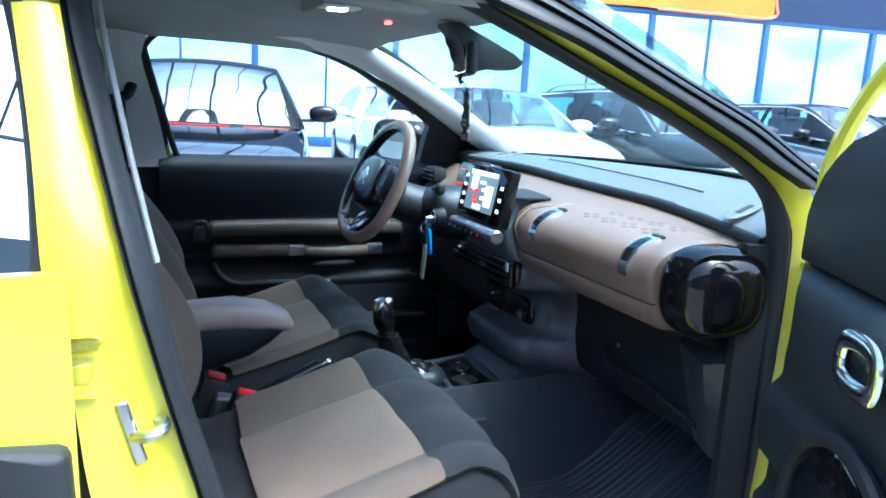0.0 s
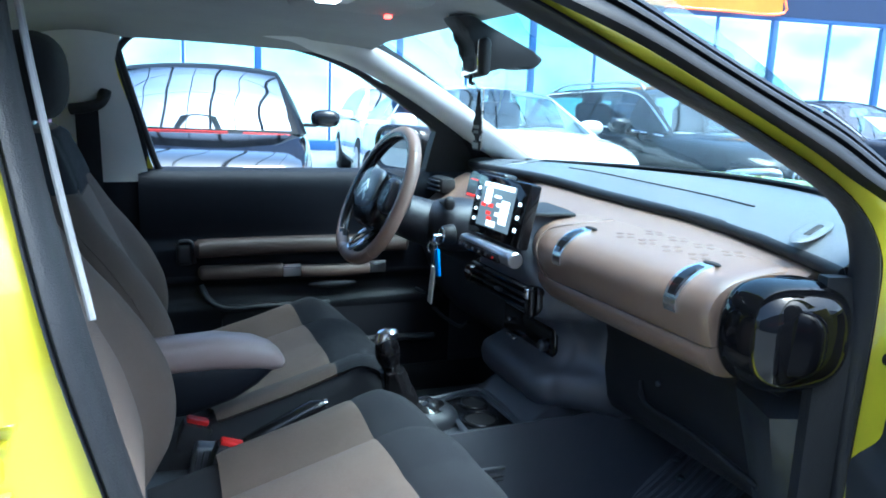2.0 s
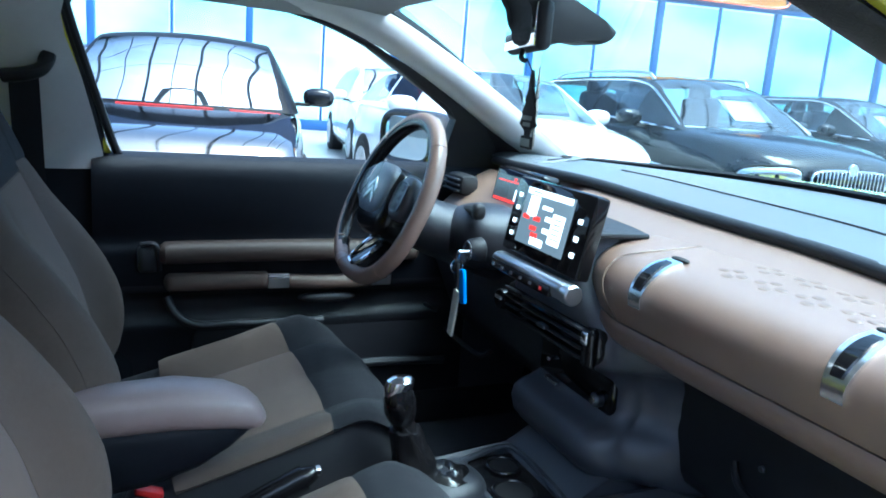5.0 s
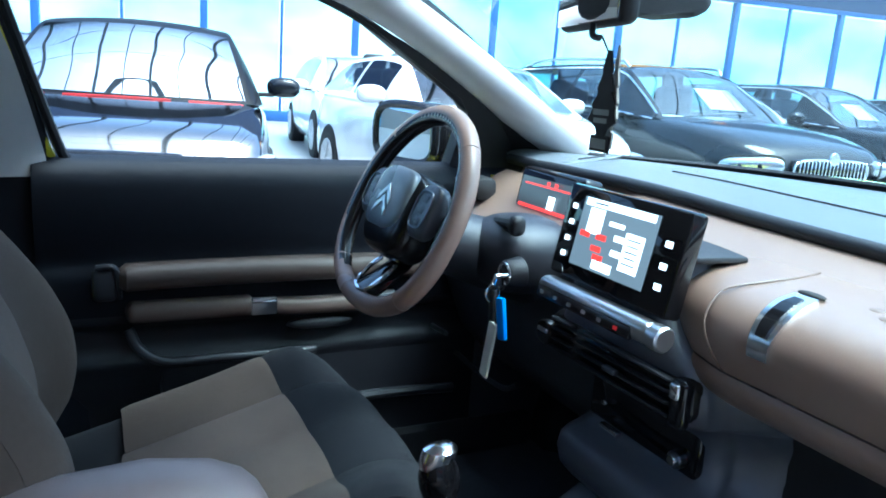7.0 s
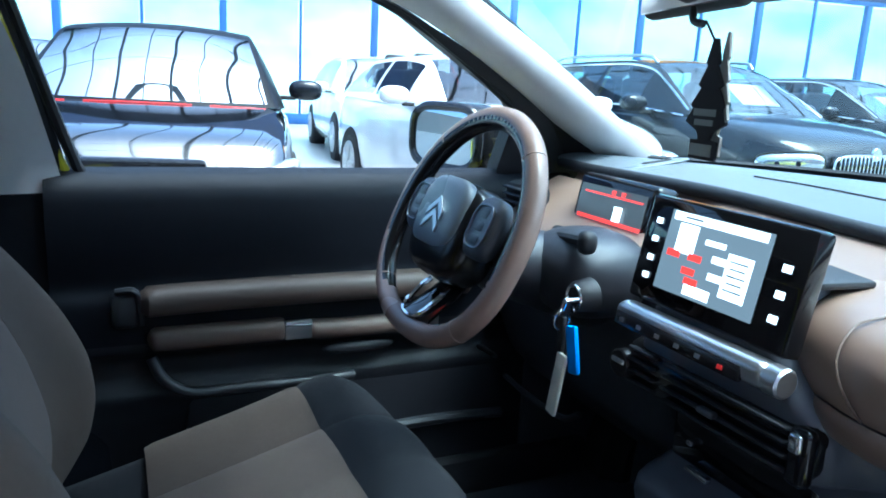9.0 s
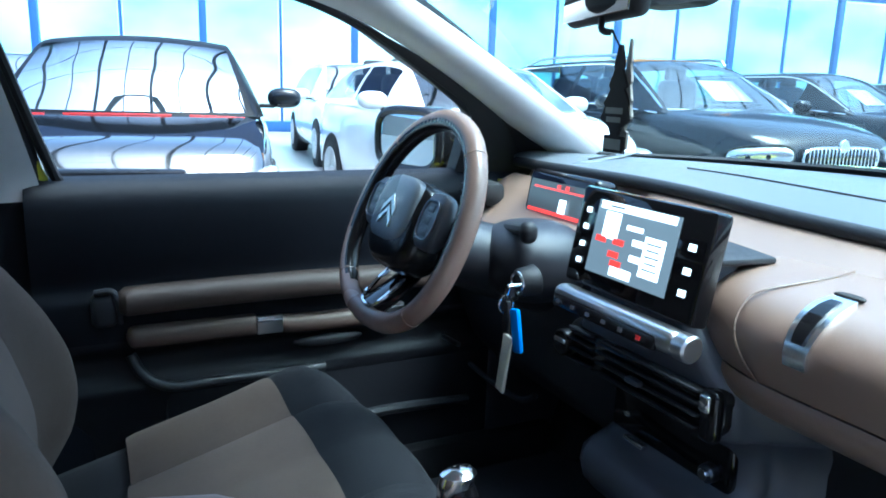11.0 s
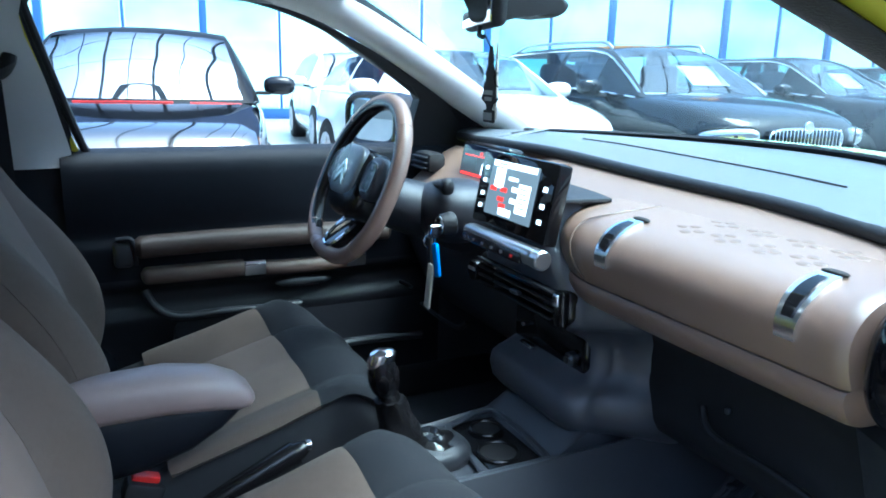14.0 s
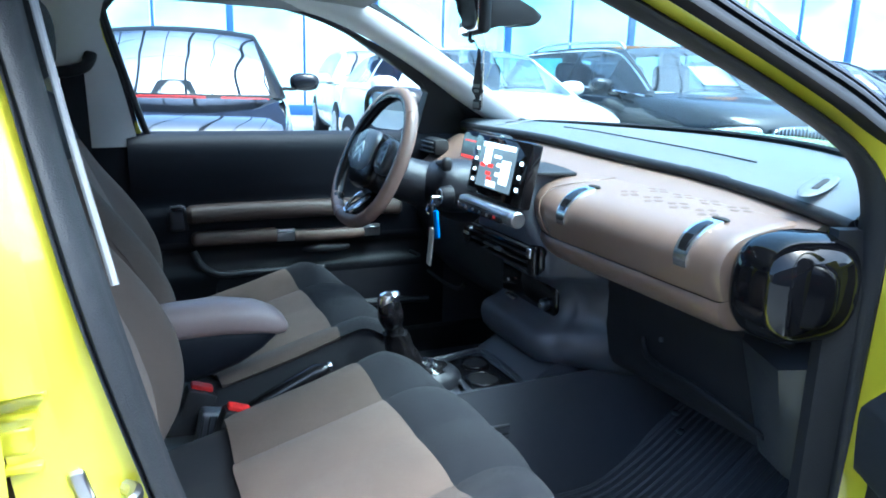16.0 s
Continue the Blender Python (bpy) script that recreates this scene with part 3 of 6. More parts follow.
    if sheets:
        part("price_sheet", rbox(0.34, 0.46, 0.006, 0.0, at=(0, 0, 0)), PAPER, car, "white sheet behind the windscreen",
             at=pose(-cowl - 0.50, W * 0.46, belt + 0.20, 0, 33, 0))
        part("dash_paper", rbox(0.25, 0.4, 0.004, 0.0, at=(-cowl - 0.35, -0.3, belt + 0.02)), PAPER, car)
    return car


parked_car("suv", "black glossy SUV with a reflecting windscreen", BLACK_PAINT, (0.066, 3.564), -100.4, 4.6, 1.84, 1.47, 1.19, 0.77, 0.955, sheets=False, line=True, glass=DIMMING_GLASS)
parked_car("hatchback", "white hatchback parked beside a black SUV", WHITE_PAINT, (3.12, 3.66), -92.0, 4.0, 1.77, 1.41, 1.05, 0.80, 1.0, sheets=False)
parked_car("estate_car", "black estate car with silver roof rails", ANTHRACITE, (5.16, 3.04), -93.3, 4.66, 1.77, 1.50, 1.19, 0.885, 1.04, rails=True, slats=19, chrome=True)
parked_car("saloon", "dark grey saloon with a paper sheet in its windscreen", ANTHRACITE, (9.0, 3.9), -86.0, 4.6, 1.8, 1.49, 1.3, 0.88, 1.03, slats=15, chrome=True)
parked_car("saloon", "dark grey car at the end of the row", ANTHRACITE, (12.4, 3.9), -88.0, 4.6, 1.8, 1.46, slats=15)
parked_car("white_car", "white car standing in the second row", WHITE_PAINT, (3.85, 8.95), -98.0, 4.4, 1.8, 1.50, sheets=False, glass=BRIGHT_GLASS)
parked_car("saloon", "dark red car far behind the black SUV", MAROON, (-1.15, 9.4), -100.0, 4.5, 1.8, 1.45, sheets=False, glass=BRIGHT_GLASS)


# ---------------------------------------------------------------- the yellow car: shell
CAR = thing("yellow_car", "bright yellow compact car with its front passenger door open", "car")


def yb(z, out=0.0):
    """Half the car's width at the height z, at the inner trim."""
    return 0.745 + out - (0.41 * max(z - 1.02, 0)) - (0.10 * max(0.5 - z, 0))


def wind_low(y):
    return Vector((1.24 - 0.80 * y * y, y, 1.072 - 0.02 * y * y))


def wind_top(y):
    return Vector((0.55 - 0.30 * y * y, y, 1.405 - 0.09 * y * y))


# windscreen and its black edge
def screen_at(u, v, r=-0.668):
    lo, hi = wind_low(lerp(r, 0.715, u)), wind_top(lerp(-0.575, 0.62, u))
    p = lo.lerp(hi, v)
    p.x += 0.03 * math.sin(math.pi * v)
    p.z += 0.02 * math.sin(math.pi * v)
    return p


ob = part("windscreen", sheet(screen_at, 24, 10), GREEN_GLASS, CAR, "faintly blue-green tinted windscreen")
ob.visible_shadow = False
part("windscreen_edge", sheet(lambda u, v: screen_at(u, lerp(-0.05, 0.012, v), -0.70), 24, 2, 0.006), RUBBER, CAR)
part("windscreen_edge", sheet(lambda u, v: screen_at(lerp(0.96, 1.0, u), v) + Vector((0.004, 0, 0.008)), 2, 12, 0.012), RUBBER, CAR)


# headliner and roof skin
def liner(u, v):
    y = lerp(-0.60, 0.60, u)
    x = lerp(0.54 - 0.30 * y * y, -1.45, v)
    return (x, y, 1.398 - 0.09 * y * y - 0.25 * max(abs(y) - 0.5, 0) + 0.012 * math.sin(math.pi * min(v * 2, 1)) - 0.08 * max(0, v - 0.6))


part("headliner", sheet(liner, 20, 24, 0.01), HEADLINER, CAR)
part("roof", sheet(lambda u, v: Vector(liner(lerp(-0.03, 1.03, u), lerp(0.0, 1.0, v))) + Vector((0.0, 0, 0.05)), 20, 24, 0.012), YELLOW, CAR)

# the driver's closed door
door_l = part("driver_door", sheet(lambda u, v: (lerp(-0.17, 0.82, u), 0.80 + 0.02 * math.sin(math.pi * v), lerp(0.36, 0.955, v)), 12, 8, 0.02), YELLOW, CAR, "closed yellow front door with a black inner lining")


def card(u, v):
    """The inner lining of a front door: x along the car, from the sill up to the window."""
    x = lerp(-0.13, 0.86, u)
    z = lerp(0.36, 1.022, v)
    y = curve1([(0.36, 0.74), (0.56, 0.722), (0.63, 0.704), (0.655, 0.72), (0.69, 0.722), (0.715, 0.70), (0.80, 0.695), (0.835, 0.708), (0.88, 0.700), (0.935, 0.697), (0.970, 0.699), (0.990, 0.705), (1.006, 0.717), (1.017, 0.733), (1.022, 0.752)], z)
    return Vector((x, y, z))


part("lining", sheet(lambda u, v: card(u, lerp(0.555, 1, v)), 16, 44), LINING, door_l, "black grained plastic door lining")
part("lower_lining", sheet(lambda u, v: card(u, lerp(0, 0.555, v)), 16, 40), LIFTED_LINING, door_l, "dark plastic lower lining with a pocket, lightened for fill light")


def pad(x0, x1, z0, z1, y, depth, r, sag=0.0, n=20):
    """A soft bar on the lining."""
    rings = []
    for k in range(n + 1):
        x = x0 + (x1 - x0) * (0.5 - 0.5 * math.cos(math.pi * k / n))
        e = math.sqrt(max(0.02, 1 - (1 - min(1.0, min(x - x0, x1 - x) / 0.014)) ** 2))
        h, zc = (z1 - z0) / 2 * e, (z0 + z1) / 2 + sag * math.sin(math.pi * k / n)
        rings.append([(x, y - depth * max(0, math.cos(a)) ** 0.6 * e + (0.01 if math.cos(a) < 0 else 0), zc + h * math.copysign(abs(math.sin(a)) ** 0.7, math.sin(a))) for a in (2 * math.pi * i / 14 for i in range(14))])
    return loft(rings)


part("armrest", pad(0.0, 0.62, 0.776, 0.826, 0.702, 0.040, 0.02, 0.006), SHADED_BROWN, door_l, "padded brown armrest")
part("pull_strap", pad(0.012, 0.250, 0.716, 0.757, 0.696, 0.028, 0.02), LIFTED_BROWN, door_l, "brown leather pull strap")
part("pull_strap", pad(0.28, 0.515, 0.716, 0.752, 0.696, 0.026, 0.02, -0.006), LIFTED_BROWN, door_l, "loose brown leather pull strap")
for x in (0.266, 0.520):
    clamp = part("strap_clamp", rbox(0.050, 0.012, 0.035, 0.003, 2, at=(x, 0.676, 0.737)), SATIN, door_l, "brushed metal clamp")
    part("clamp_edge", rbox(0.050, 0.004, 0.003, 0.001, 1, at=(x, 0.6685, 0.747)), SATIN_DARK, clamp)
part("door_handle", blob(0.072, 0.014, 0.013, at=(0.388, 0.694, 0.688), p=2.2, nu=24, nv=10), END_PLASTIC, door_l, "dark grey door release")
part("door_pocket", tube([(0.018, 0.700, 0.70), (0.034, 0.690, 0.666), (0.062, 0.685, 0.643), (0.10, 0.684, 0.633), (0.19, 0.683, 0.634), (0.30, 0.685, 0.630), (0.38, 0.695, 0.628)], 0.010, 10, 60), END_PLASTIC, door_l)
part("pull_boss", rbox(0.045, 0.04, 0.062, 0.014, 3, at=(-0.020, 0.700, 0.790)), END_PLASTIC, door_l)
part("boss_edge", tube([(-0.034, 0.690, 0.824), (-0.006, 0.682, 0.826), (0.002, 0.684, 0.80), (0.004, 0.690, 0.765)], 0.006, 8, 24), END_PLASTIC, door_l)
part("door_foot", tube([(0.42, 0.708, 0.498), (0.55, 0.703, 0.503), (0.72, 0.703, 0.496)], 0.012, 8, 24), END_PLASTIC, door_l)

# driver's side window and its frame
WIN = [(-0.105, 1.025), (-0.135, 1.17), (-0.165, 1.29), (-0.150, 1.335), (-0.105, 1.358), (0.02, 1.366), (0.14, 1.362), (0.27, 1.345), (0.383, 1.315), (0.501, 1.263), (0.645, 1.178), (0.80, 1.075), (0.84, 1.03)]


def side_pt(x, z, s=1, out=0.0):
    return Vector((x, s * yb(z, out), z))


bm = bmesh.new()
bm.faces.new([bm.verts.new(side_pt(x, z, 1, 0.012)) for x, z in WIN])
ob = part("window_glass", bm, CAR_GLASS, door_l)
ob.visible_shadow = False
part("window_seal", tube([side_pt(x, z, 1, 0.0) for x, z in WIN], 0.009, 8, 90), RUBBER, door_l)
bm = bmesh.new()
tri = [(0.40, 1.312), (0.52, 1.264), (0.66, 1.20), (0.80, 1.12), (0.94, 1.03), (0.94, 1.00), (0.685, 1.00), (0.685, 1.02), (0.69, 1.09), (0.695, 1.135), (0.67, 1.165), (0.622, 1.190), (0.51, 1.250)]
f = [[bm.verts.new(side_pt(x, z, 1, o)) for x, z in tri] for o in (-0.012, 0.03)]
bm.faces.new(f[0])
bm.faces.new(f[1])
for i in range(len(tri)):
    j = (i + 1) % len(tri)
    bm.faces.new((f[0][i], f[0][j], f[1][j], f[1][i]))
part("sail_panel", bm, BLACK_PLASTIC, door_l)
# outside mirror of the driver's door
MIR = pose(0.690, 0.955, 1.068, 0, 0, 22)
om = part("door_mirror", blob(0.062, 0.108, 0.078, at=(0.03, 0, 0), p=3.4, nu=32, nv=20), GLOSS_BLACK, CAR, "black door mirror", at=MIR)
part("mirror_rim", tube([(-0.028, 0.101 * math.copysign(abs(math.cos(a)) ** 0.55, math.cos(a)), 0.069 * math.copysign(abs(math.sin(a)) ** 0.6, math.sin(a))) for a in (2 * math.pi * k / 24 for k in range(24))], 0.011, 8, 72, closed=True, up=(1, 0, 0)), SATIN_BLACK, om)
part("mirror_glass", rbox(0.006, 0.182, 0.120, 0.003, 2, at=(-0.0300, 0, 0)), DARKENED_MIRROR, om, "mirror glass darkened in place of a dark reflection")
part("mirror_foot", rbox(0.05, 0.14, 0.03, 0.012, 2, at=(0.02, -0.10, -0.065)), GLOSS_BLACK, om)


# A-pillar trims: light grey inside
def pillar(s):
    low = smooth_line([side_pt(x, z, s, -0.012) for x, z in ((0.12, 1.366), (0.27, 1.349), (0.39, 1.322), (0.51, 1.275), (0.65, 1.205), (0.79, 1.125), (0.93, 1.035))], 20)
    up = smooth_line([wind_top(s * 0.52) + Vector((-0.16, 0, -0.008)), wind_top(s * 0.55) + Vector((-0.02, 0, -0.015)), Vector((0.606, s * 0.585, 1.292)), Vector((0.788, s * 0.60, 1.19)), Vector((0.93, s * 0.60, 1.10)), Vector((1.0, s * 0.59, 1.05))], 20)
    if s < 0:
        up = [p + Vector((0.05, 0.0, 0.0)) for p in low]

    def f(u, v):
        k = min(int(round(v * 20)), 20)
        p = low[k].lerp(up[k], u)
        mid = (0.030 if s > 0 else 0.004) * math.sin(math.pi * u) ** 0.8
        return p + Vector((-mid, -s * mid, 0))
    return sheet(f, 8, 20, 0.006)


for s in (1, -1):
    part("a_pillar_trim", pillar(s), PILLAR_GREY, CAR, "light grey windscreen pillar lining")

# roof rail lining along the driver's side, and the middle pillar
def rail_l(u, v):
    x = lerp(-1.3, 0.30, u)
    zt = curve1([(-1.3, 1.30), (-0.6, 1.34), (-0.15, 1.352), (0.02, 1.366), (0.14, 1.362), (0.30, 1.343)], x)
    a, b = Vector((x, yb(zt) - 0.005, zt)), Vector(liner(0.96, 0.2))
    b = Vector((x, 0.54, 1.372 - (0.015 if x < -0.6 else 0)))
    p = a.lerp(b, v)
    p.z -= 0.008 * math.sin(math.pi * v)
    return p


for s in (1, -1):
    part("roof_lining_edge", sheet(lambda u, v: Vector((1, s, 1)) * rail_l(u, v), 20, 6, 0.006), HEADLINER, CAR)


def b_post(s):
    def f(u, v):
        z = lerp(0.985, 1.37, v)
        front = curve1([(0.98, -0.102), (1.025, -0.110), (1.17, -0.142), (1.29, -0.175), (1.37, -0.15)], z)
        front -= 0.085 if s < 0 else 0
        x = lerp(front, (-0.315 if s > 0 else -0.36) - 0.06 * (z - 1.1), u)
        return Vector((x, s * (yb(z) - (0.012 if s > 0 else 0.145) - 0.02 * math.sin(math.pi * u)), z))
    return sheet(f, 8, 10, 0.008)


for s in (1, -1):
    part("middle_pillar_trim", b_post(s), PILLAR_GREY, CAR, "light grey middle pillar lining")
    part("middle_pillar_base", sheet(lambda u, v: Vector((lerp(-0.095 + 0.05 * (1 - v) - (0.085 if s < 0 else 0), -0.36, u), s * (0.732 - (0.0 if s > 0 else 0.125) - 0.02 * math.sin(math.pi * u) + 0.004 * v), lerp(0.40, 0.985, v))), 8, 6, 0.008), LINING, CAR)

# yellow jamb and its black seal before the driver's middle pillar
JAMB = [(-0.020, 0.60), (-0.023, 0.80), (-0.068, 0.99), (-0.090, 1.04), (-0.150, 1.245), (-0.172, 1.33)]
part("jamb", tube([side_pt(x - 0.016, z, 1, -0.002) for x, z in JAMB[2:]], 0.007, 8, 40), YELLOW, CAR)
part("jamb_seal", tube([side_pt(x + 0.003, z, 1, -0.004) for x, z in JAMB], 0.009, 8, 50), RUBBER, CAR)

# left outer skin behind the driver's door, and the rear side lining
part("rear_door", sheet(lambda u, v: (lerp(-1.25, -0.20, u), 0.81 + 0.02 * math.sin(math.pi * v), lerp(0.36, 0.975, v)), 10, 8, 0.03), YELLOW, CAR, "closed yellow rear door")
part("rear_lining", sheet(lambda u, v: (lerp(-1.3, -0.32, u), 0.735, lerp(0.36, 1.03, v)), 4, 6, 0.01), BLACK_PLASTIC, CAR)
part("rear_lining", sheet(lambda u, v: (lerp(-1.3, -0.32, u), lerp(-0.735, -0.62, u), lerp(0.36, 1.03, v)), 4, 6, 0.01), BLACK_PLASTIC, CAR)

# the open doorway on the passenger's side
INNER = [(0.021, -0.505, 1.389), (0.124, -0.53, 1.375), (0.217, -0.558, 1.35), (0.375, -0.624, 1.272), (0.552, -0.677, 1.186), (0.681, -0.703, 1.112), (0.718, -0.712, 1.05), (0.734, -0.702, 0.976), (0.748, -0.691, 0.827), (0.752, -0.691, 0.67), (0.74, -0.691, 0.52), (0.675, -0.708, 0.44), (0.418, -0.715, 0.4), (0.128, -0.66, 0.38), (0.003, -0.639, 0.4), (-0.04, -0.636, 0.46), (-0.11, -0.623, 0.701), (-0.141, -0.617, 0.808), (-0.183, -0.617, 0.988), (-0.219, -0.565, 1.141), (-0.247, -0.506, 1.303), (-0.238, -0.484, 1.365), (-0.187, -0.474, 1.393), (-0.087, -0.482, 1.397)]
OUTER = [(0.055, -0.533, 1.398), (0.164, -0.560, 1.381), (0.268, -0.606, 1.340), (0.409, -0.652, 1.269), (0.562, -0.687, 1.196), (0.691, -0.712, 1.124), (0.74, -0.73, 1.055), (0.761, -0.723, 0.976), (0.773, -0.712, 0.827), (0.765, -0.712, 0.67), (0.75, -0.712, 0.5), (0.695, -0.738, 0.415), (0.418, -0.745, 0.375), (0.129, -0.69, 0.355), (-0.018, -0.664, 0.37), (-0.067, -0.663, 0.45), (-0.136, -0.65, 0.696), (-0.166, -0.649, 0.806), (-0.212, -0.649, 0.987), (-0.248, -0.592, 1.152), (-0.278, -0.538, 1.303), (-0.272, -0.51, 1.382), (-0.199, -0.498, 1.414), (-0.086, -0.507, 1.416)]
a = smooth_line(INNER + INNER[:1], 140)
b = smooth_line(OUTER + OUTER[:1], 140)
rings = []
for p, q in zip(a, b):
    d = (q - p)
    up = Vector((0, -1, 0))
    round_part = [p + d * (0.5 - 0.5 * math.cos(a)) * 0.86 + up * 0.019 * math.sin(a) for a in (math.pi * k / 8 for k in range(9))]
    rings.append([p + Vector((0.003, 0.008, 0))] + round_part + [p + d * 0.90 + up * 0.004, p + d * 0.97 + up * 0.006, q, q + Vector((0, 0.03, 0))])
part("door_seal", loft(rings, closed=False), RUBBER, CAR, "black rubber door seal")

part("pillar_edge", tube([(-0.176, -0.590, 0.987), (-0.208, -0.540, 1.141), (-0.236, -0.480, 1.30), (-0.235, -0.46, 1.36)], 0.0042, 8, 24), EDGE_GREY, CAR)

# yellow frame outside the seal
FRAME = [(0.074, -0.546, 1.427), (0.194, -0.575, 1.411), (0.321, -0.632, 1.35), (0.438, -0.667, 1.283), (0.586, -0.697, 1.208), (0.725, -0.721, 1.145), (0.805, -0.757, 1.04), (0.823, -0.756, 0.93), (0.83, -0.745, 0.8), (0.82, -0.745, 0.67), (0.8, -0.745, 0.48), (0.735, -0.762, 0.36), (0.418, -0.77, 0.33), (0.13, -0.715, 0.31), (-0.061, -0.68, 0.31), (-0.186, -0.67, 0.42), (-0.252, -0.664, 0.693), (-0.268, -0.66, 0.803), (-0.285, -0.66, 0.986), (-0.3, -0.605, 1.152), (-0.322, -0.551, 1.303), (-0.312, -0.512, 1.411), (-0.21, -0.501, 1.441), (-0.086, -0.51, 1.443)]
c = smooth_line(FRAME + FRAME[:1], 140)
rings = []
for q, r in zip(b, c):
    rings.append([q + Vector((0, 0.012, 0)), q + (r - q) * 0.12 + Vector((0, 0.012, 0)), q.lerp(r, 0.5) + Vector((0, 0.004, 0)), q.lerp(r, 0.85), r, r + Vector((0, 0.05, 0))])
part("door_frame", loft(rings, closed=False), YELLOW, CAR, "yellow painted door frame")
part("hinge_hole", disc(0.010, 0.012, 20, 'y', at=(0.798, -0.730, 0.90)), DARK, CAR)
# black ridged strip between the frame and the windscreen
lows = smooth_line([(0.06, -0.630, 1.398), (0.18, -0.655, 1.362), (0.305, -0.694, 1.315), (0.379, -0.705, 1.288), (0.455, -0.720, 1.253), (0.536, -0.735, 1.215), (0.62, -0.752, 1.173), (0.662, -0.763, 1.147), (0.707, -0.773, 1.123), (0.735, -0.778, 1.108)], 40)
ups = smooth_line([(0.10, -0.556, 1.452), (0.20, -0.588, 1.428), (0.30, -0.626, 1.388), (0.387, -0.652, 1.345), (0.49, -0.673, 1.293), (0.574, -0.690, 1.253), (0.665, -0.705, 1.214), (0.71, -0.717, 1.187), (0.755, -0.729, 1.156), (0.801, -0.742, 1.125)], 40)
RIDGE = [(0, 0.030), (0.02, 0.004), (0.12, 0), (0.34, 0), (0.38, 0.006), (0.44, 0.006), (0.48, -0.004), (0.56, -0.006), (0.66, -0.004), (0.70, 0.008), (0.78, 0.008), (0.82, 0.0), (0.96, 0.002), (1, 0.016)]
part("pillar_strip", loft([[p.lerp(q, u) + Vector((0, d, 0)) for u, d in RIDGE] for p, q in zip(lows, ups)], closed=False, caps=False), STRIP, CAR, "black ridged windscreen pillar cover", angle=40)

# striker and hinge on the middle pillar
stk = part("door_striker", rbox(0.016, 0.008, 0.085, 0.006, 3, at=(-0.211, -0.653, 0.789), turn=Matrix.Rotation(radians(-15), 3, 'Y')), STEEL, CAR, "zinc door striker")
part("striker_bar", tube([(-0.210, -0.652, 0.784), (-0.192, -0.672, 0.790), (-0.176, -0.668, 0.796), (-0.172, -0.652, 0.798), (-0.18, -0.640, 0.798)], 0.0075, 8, 24), STEEL, stk)
hin = part("door_hinge", rbox(0.042, 0.018, 0.030, 0.008, 3, at=(-0.270, -0.655, 0.872)), YELLOW, CAR, "yellow painted door hinge")
for z, w in ((0.914, 0.050), (0.897, 0.036), (0.846, 0.036)):
    part("hinge_fold", rbox(w, 0.016, 0.008, 0.0035, 2, at=(-0.262, -0.660, z)), YELLOW, hin)
PILLAR_Y = [(0.925, -0.668), (1.0, -0.660), (1.14, -0.615), (1.285, -0.560)]
part("pillar_panel", sheet(lambda u, v: Vector((lerp(curve1([(0.925, -0.281), (1.0, -0.288), (1.14, -0.296), (1.285, -0.313)], lerp(0.925, 1.285, v)), curve1([(0.925, -0.238), (1.285, -0.285)], lerp(0.925, 1.285, v)), u),
                                                curve1(PILLAR_Y, lerp(0.925, 1.285, v)) - 0.006 * math.sin(math.pi * u), lerp(0.925, 1.285, v))), 8, 12, -0.02), YELLOW, CAR)

# passenger's rear door
rd = part("rear_door", sheet(lambda u, v: (lerp(-1.25, -0.274 + 0.014 * (1 - v), u), lerp(-0.80, -0.672, u) - 0.02 * math.sin(math.pi * v), lerp(0.36, 1.0, v)), 12, 10, -0.03), YELLOW, CAR, "closed yellow rear door")
part("side_bumper", prism([(-0.272, 0.815), (-0.262, 0.62), (-0.30, 0.56), (-0.9, 0.56), (-0.9, 0.835), (-0.35, 0.825)], -0.64, -0.752, 'y', 0.012), BLACK_PLASTIC, rd, "black air-cushion side bumper")
edge = [(-0.297, -0.668, 0.99), (-0.303, -0.615, 1.14), (-0.324, -0.56, 1.29), (-0.36, -0.545, 1.36), (-0.6, -0.58, 1.375), (-1.2, -0.64, 1.33)]
part("window_frame", tube(edge, 0.011, 8, 40), RUBBER, rd)
bm = bmesh.new()
bm.faces.new([bm.verts.new(p) for p in edge + [(-1.2, -0.78, 1.0)]])
ob = part("window_glass", bm, SCREEN_GLASS, rd)
ob.visible_shadow = False
ob = part("window_glass", sheet(lambda u, v: side_pt(lerp(-1.2, -0.32, u), lerp(1.03, 1.34, v), 1, 0.05), 4, 4), CAR_GLASS, CAR)
ob.visible_shadow = False

# floor pan, sills, front end, tail
part("floor_pan", rbox(2.3, 1.44, 0.06, 0.02, at=(0.05, 0, 0.30)), CARPET, CAR)
part("footwell_side", rbox(0.95, 0.03, 0.34, 0.01, 2, at=(0.55, 0.722, 0.47)), LIFTED_LINING, CAR)
part("bulkhead", sheet(lambda u, v: (lerp(1.02, 1.22, v ** 2) + 0.02, lerp(-0.79, 0.79, u), lerp(0.28, 1.03, v)), 6, 8, 0.03), CARPET, CAR)
for s in (1, -1):
    part("sill", rbox(1.9, 0.10, 0.16, 0.03, 3, at=(-0.15, s * 0.765, 0.32)), YELLOW, CAR)
    part("kick_panel", rbox(0.46, 0.03, 0.72, 0.02, 2, at=(1.0, s * (0.715 if s > 0 else 0.645), 0.64)), CONSOLE, CAR)
    part("sill_trim", rbox(1.9, 0.05, 0.12, 0.02, 2, at=(0.0, s * (0.70 if s > 0 else 0.66), 0.35)), BLACK_PLASTIC, CAR)


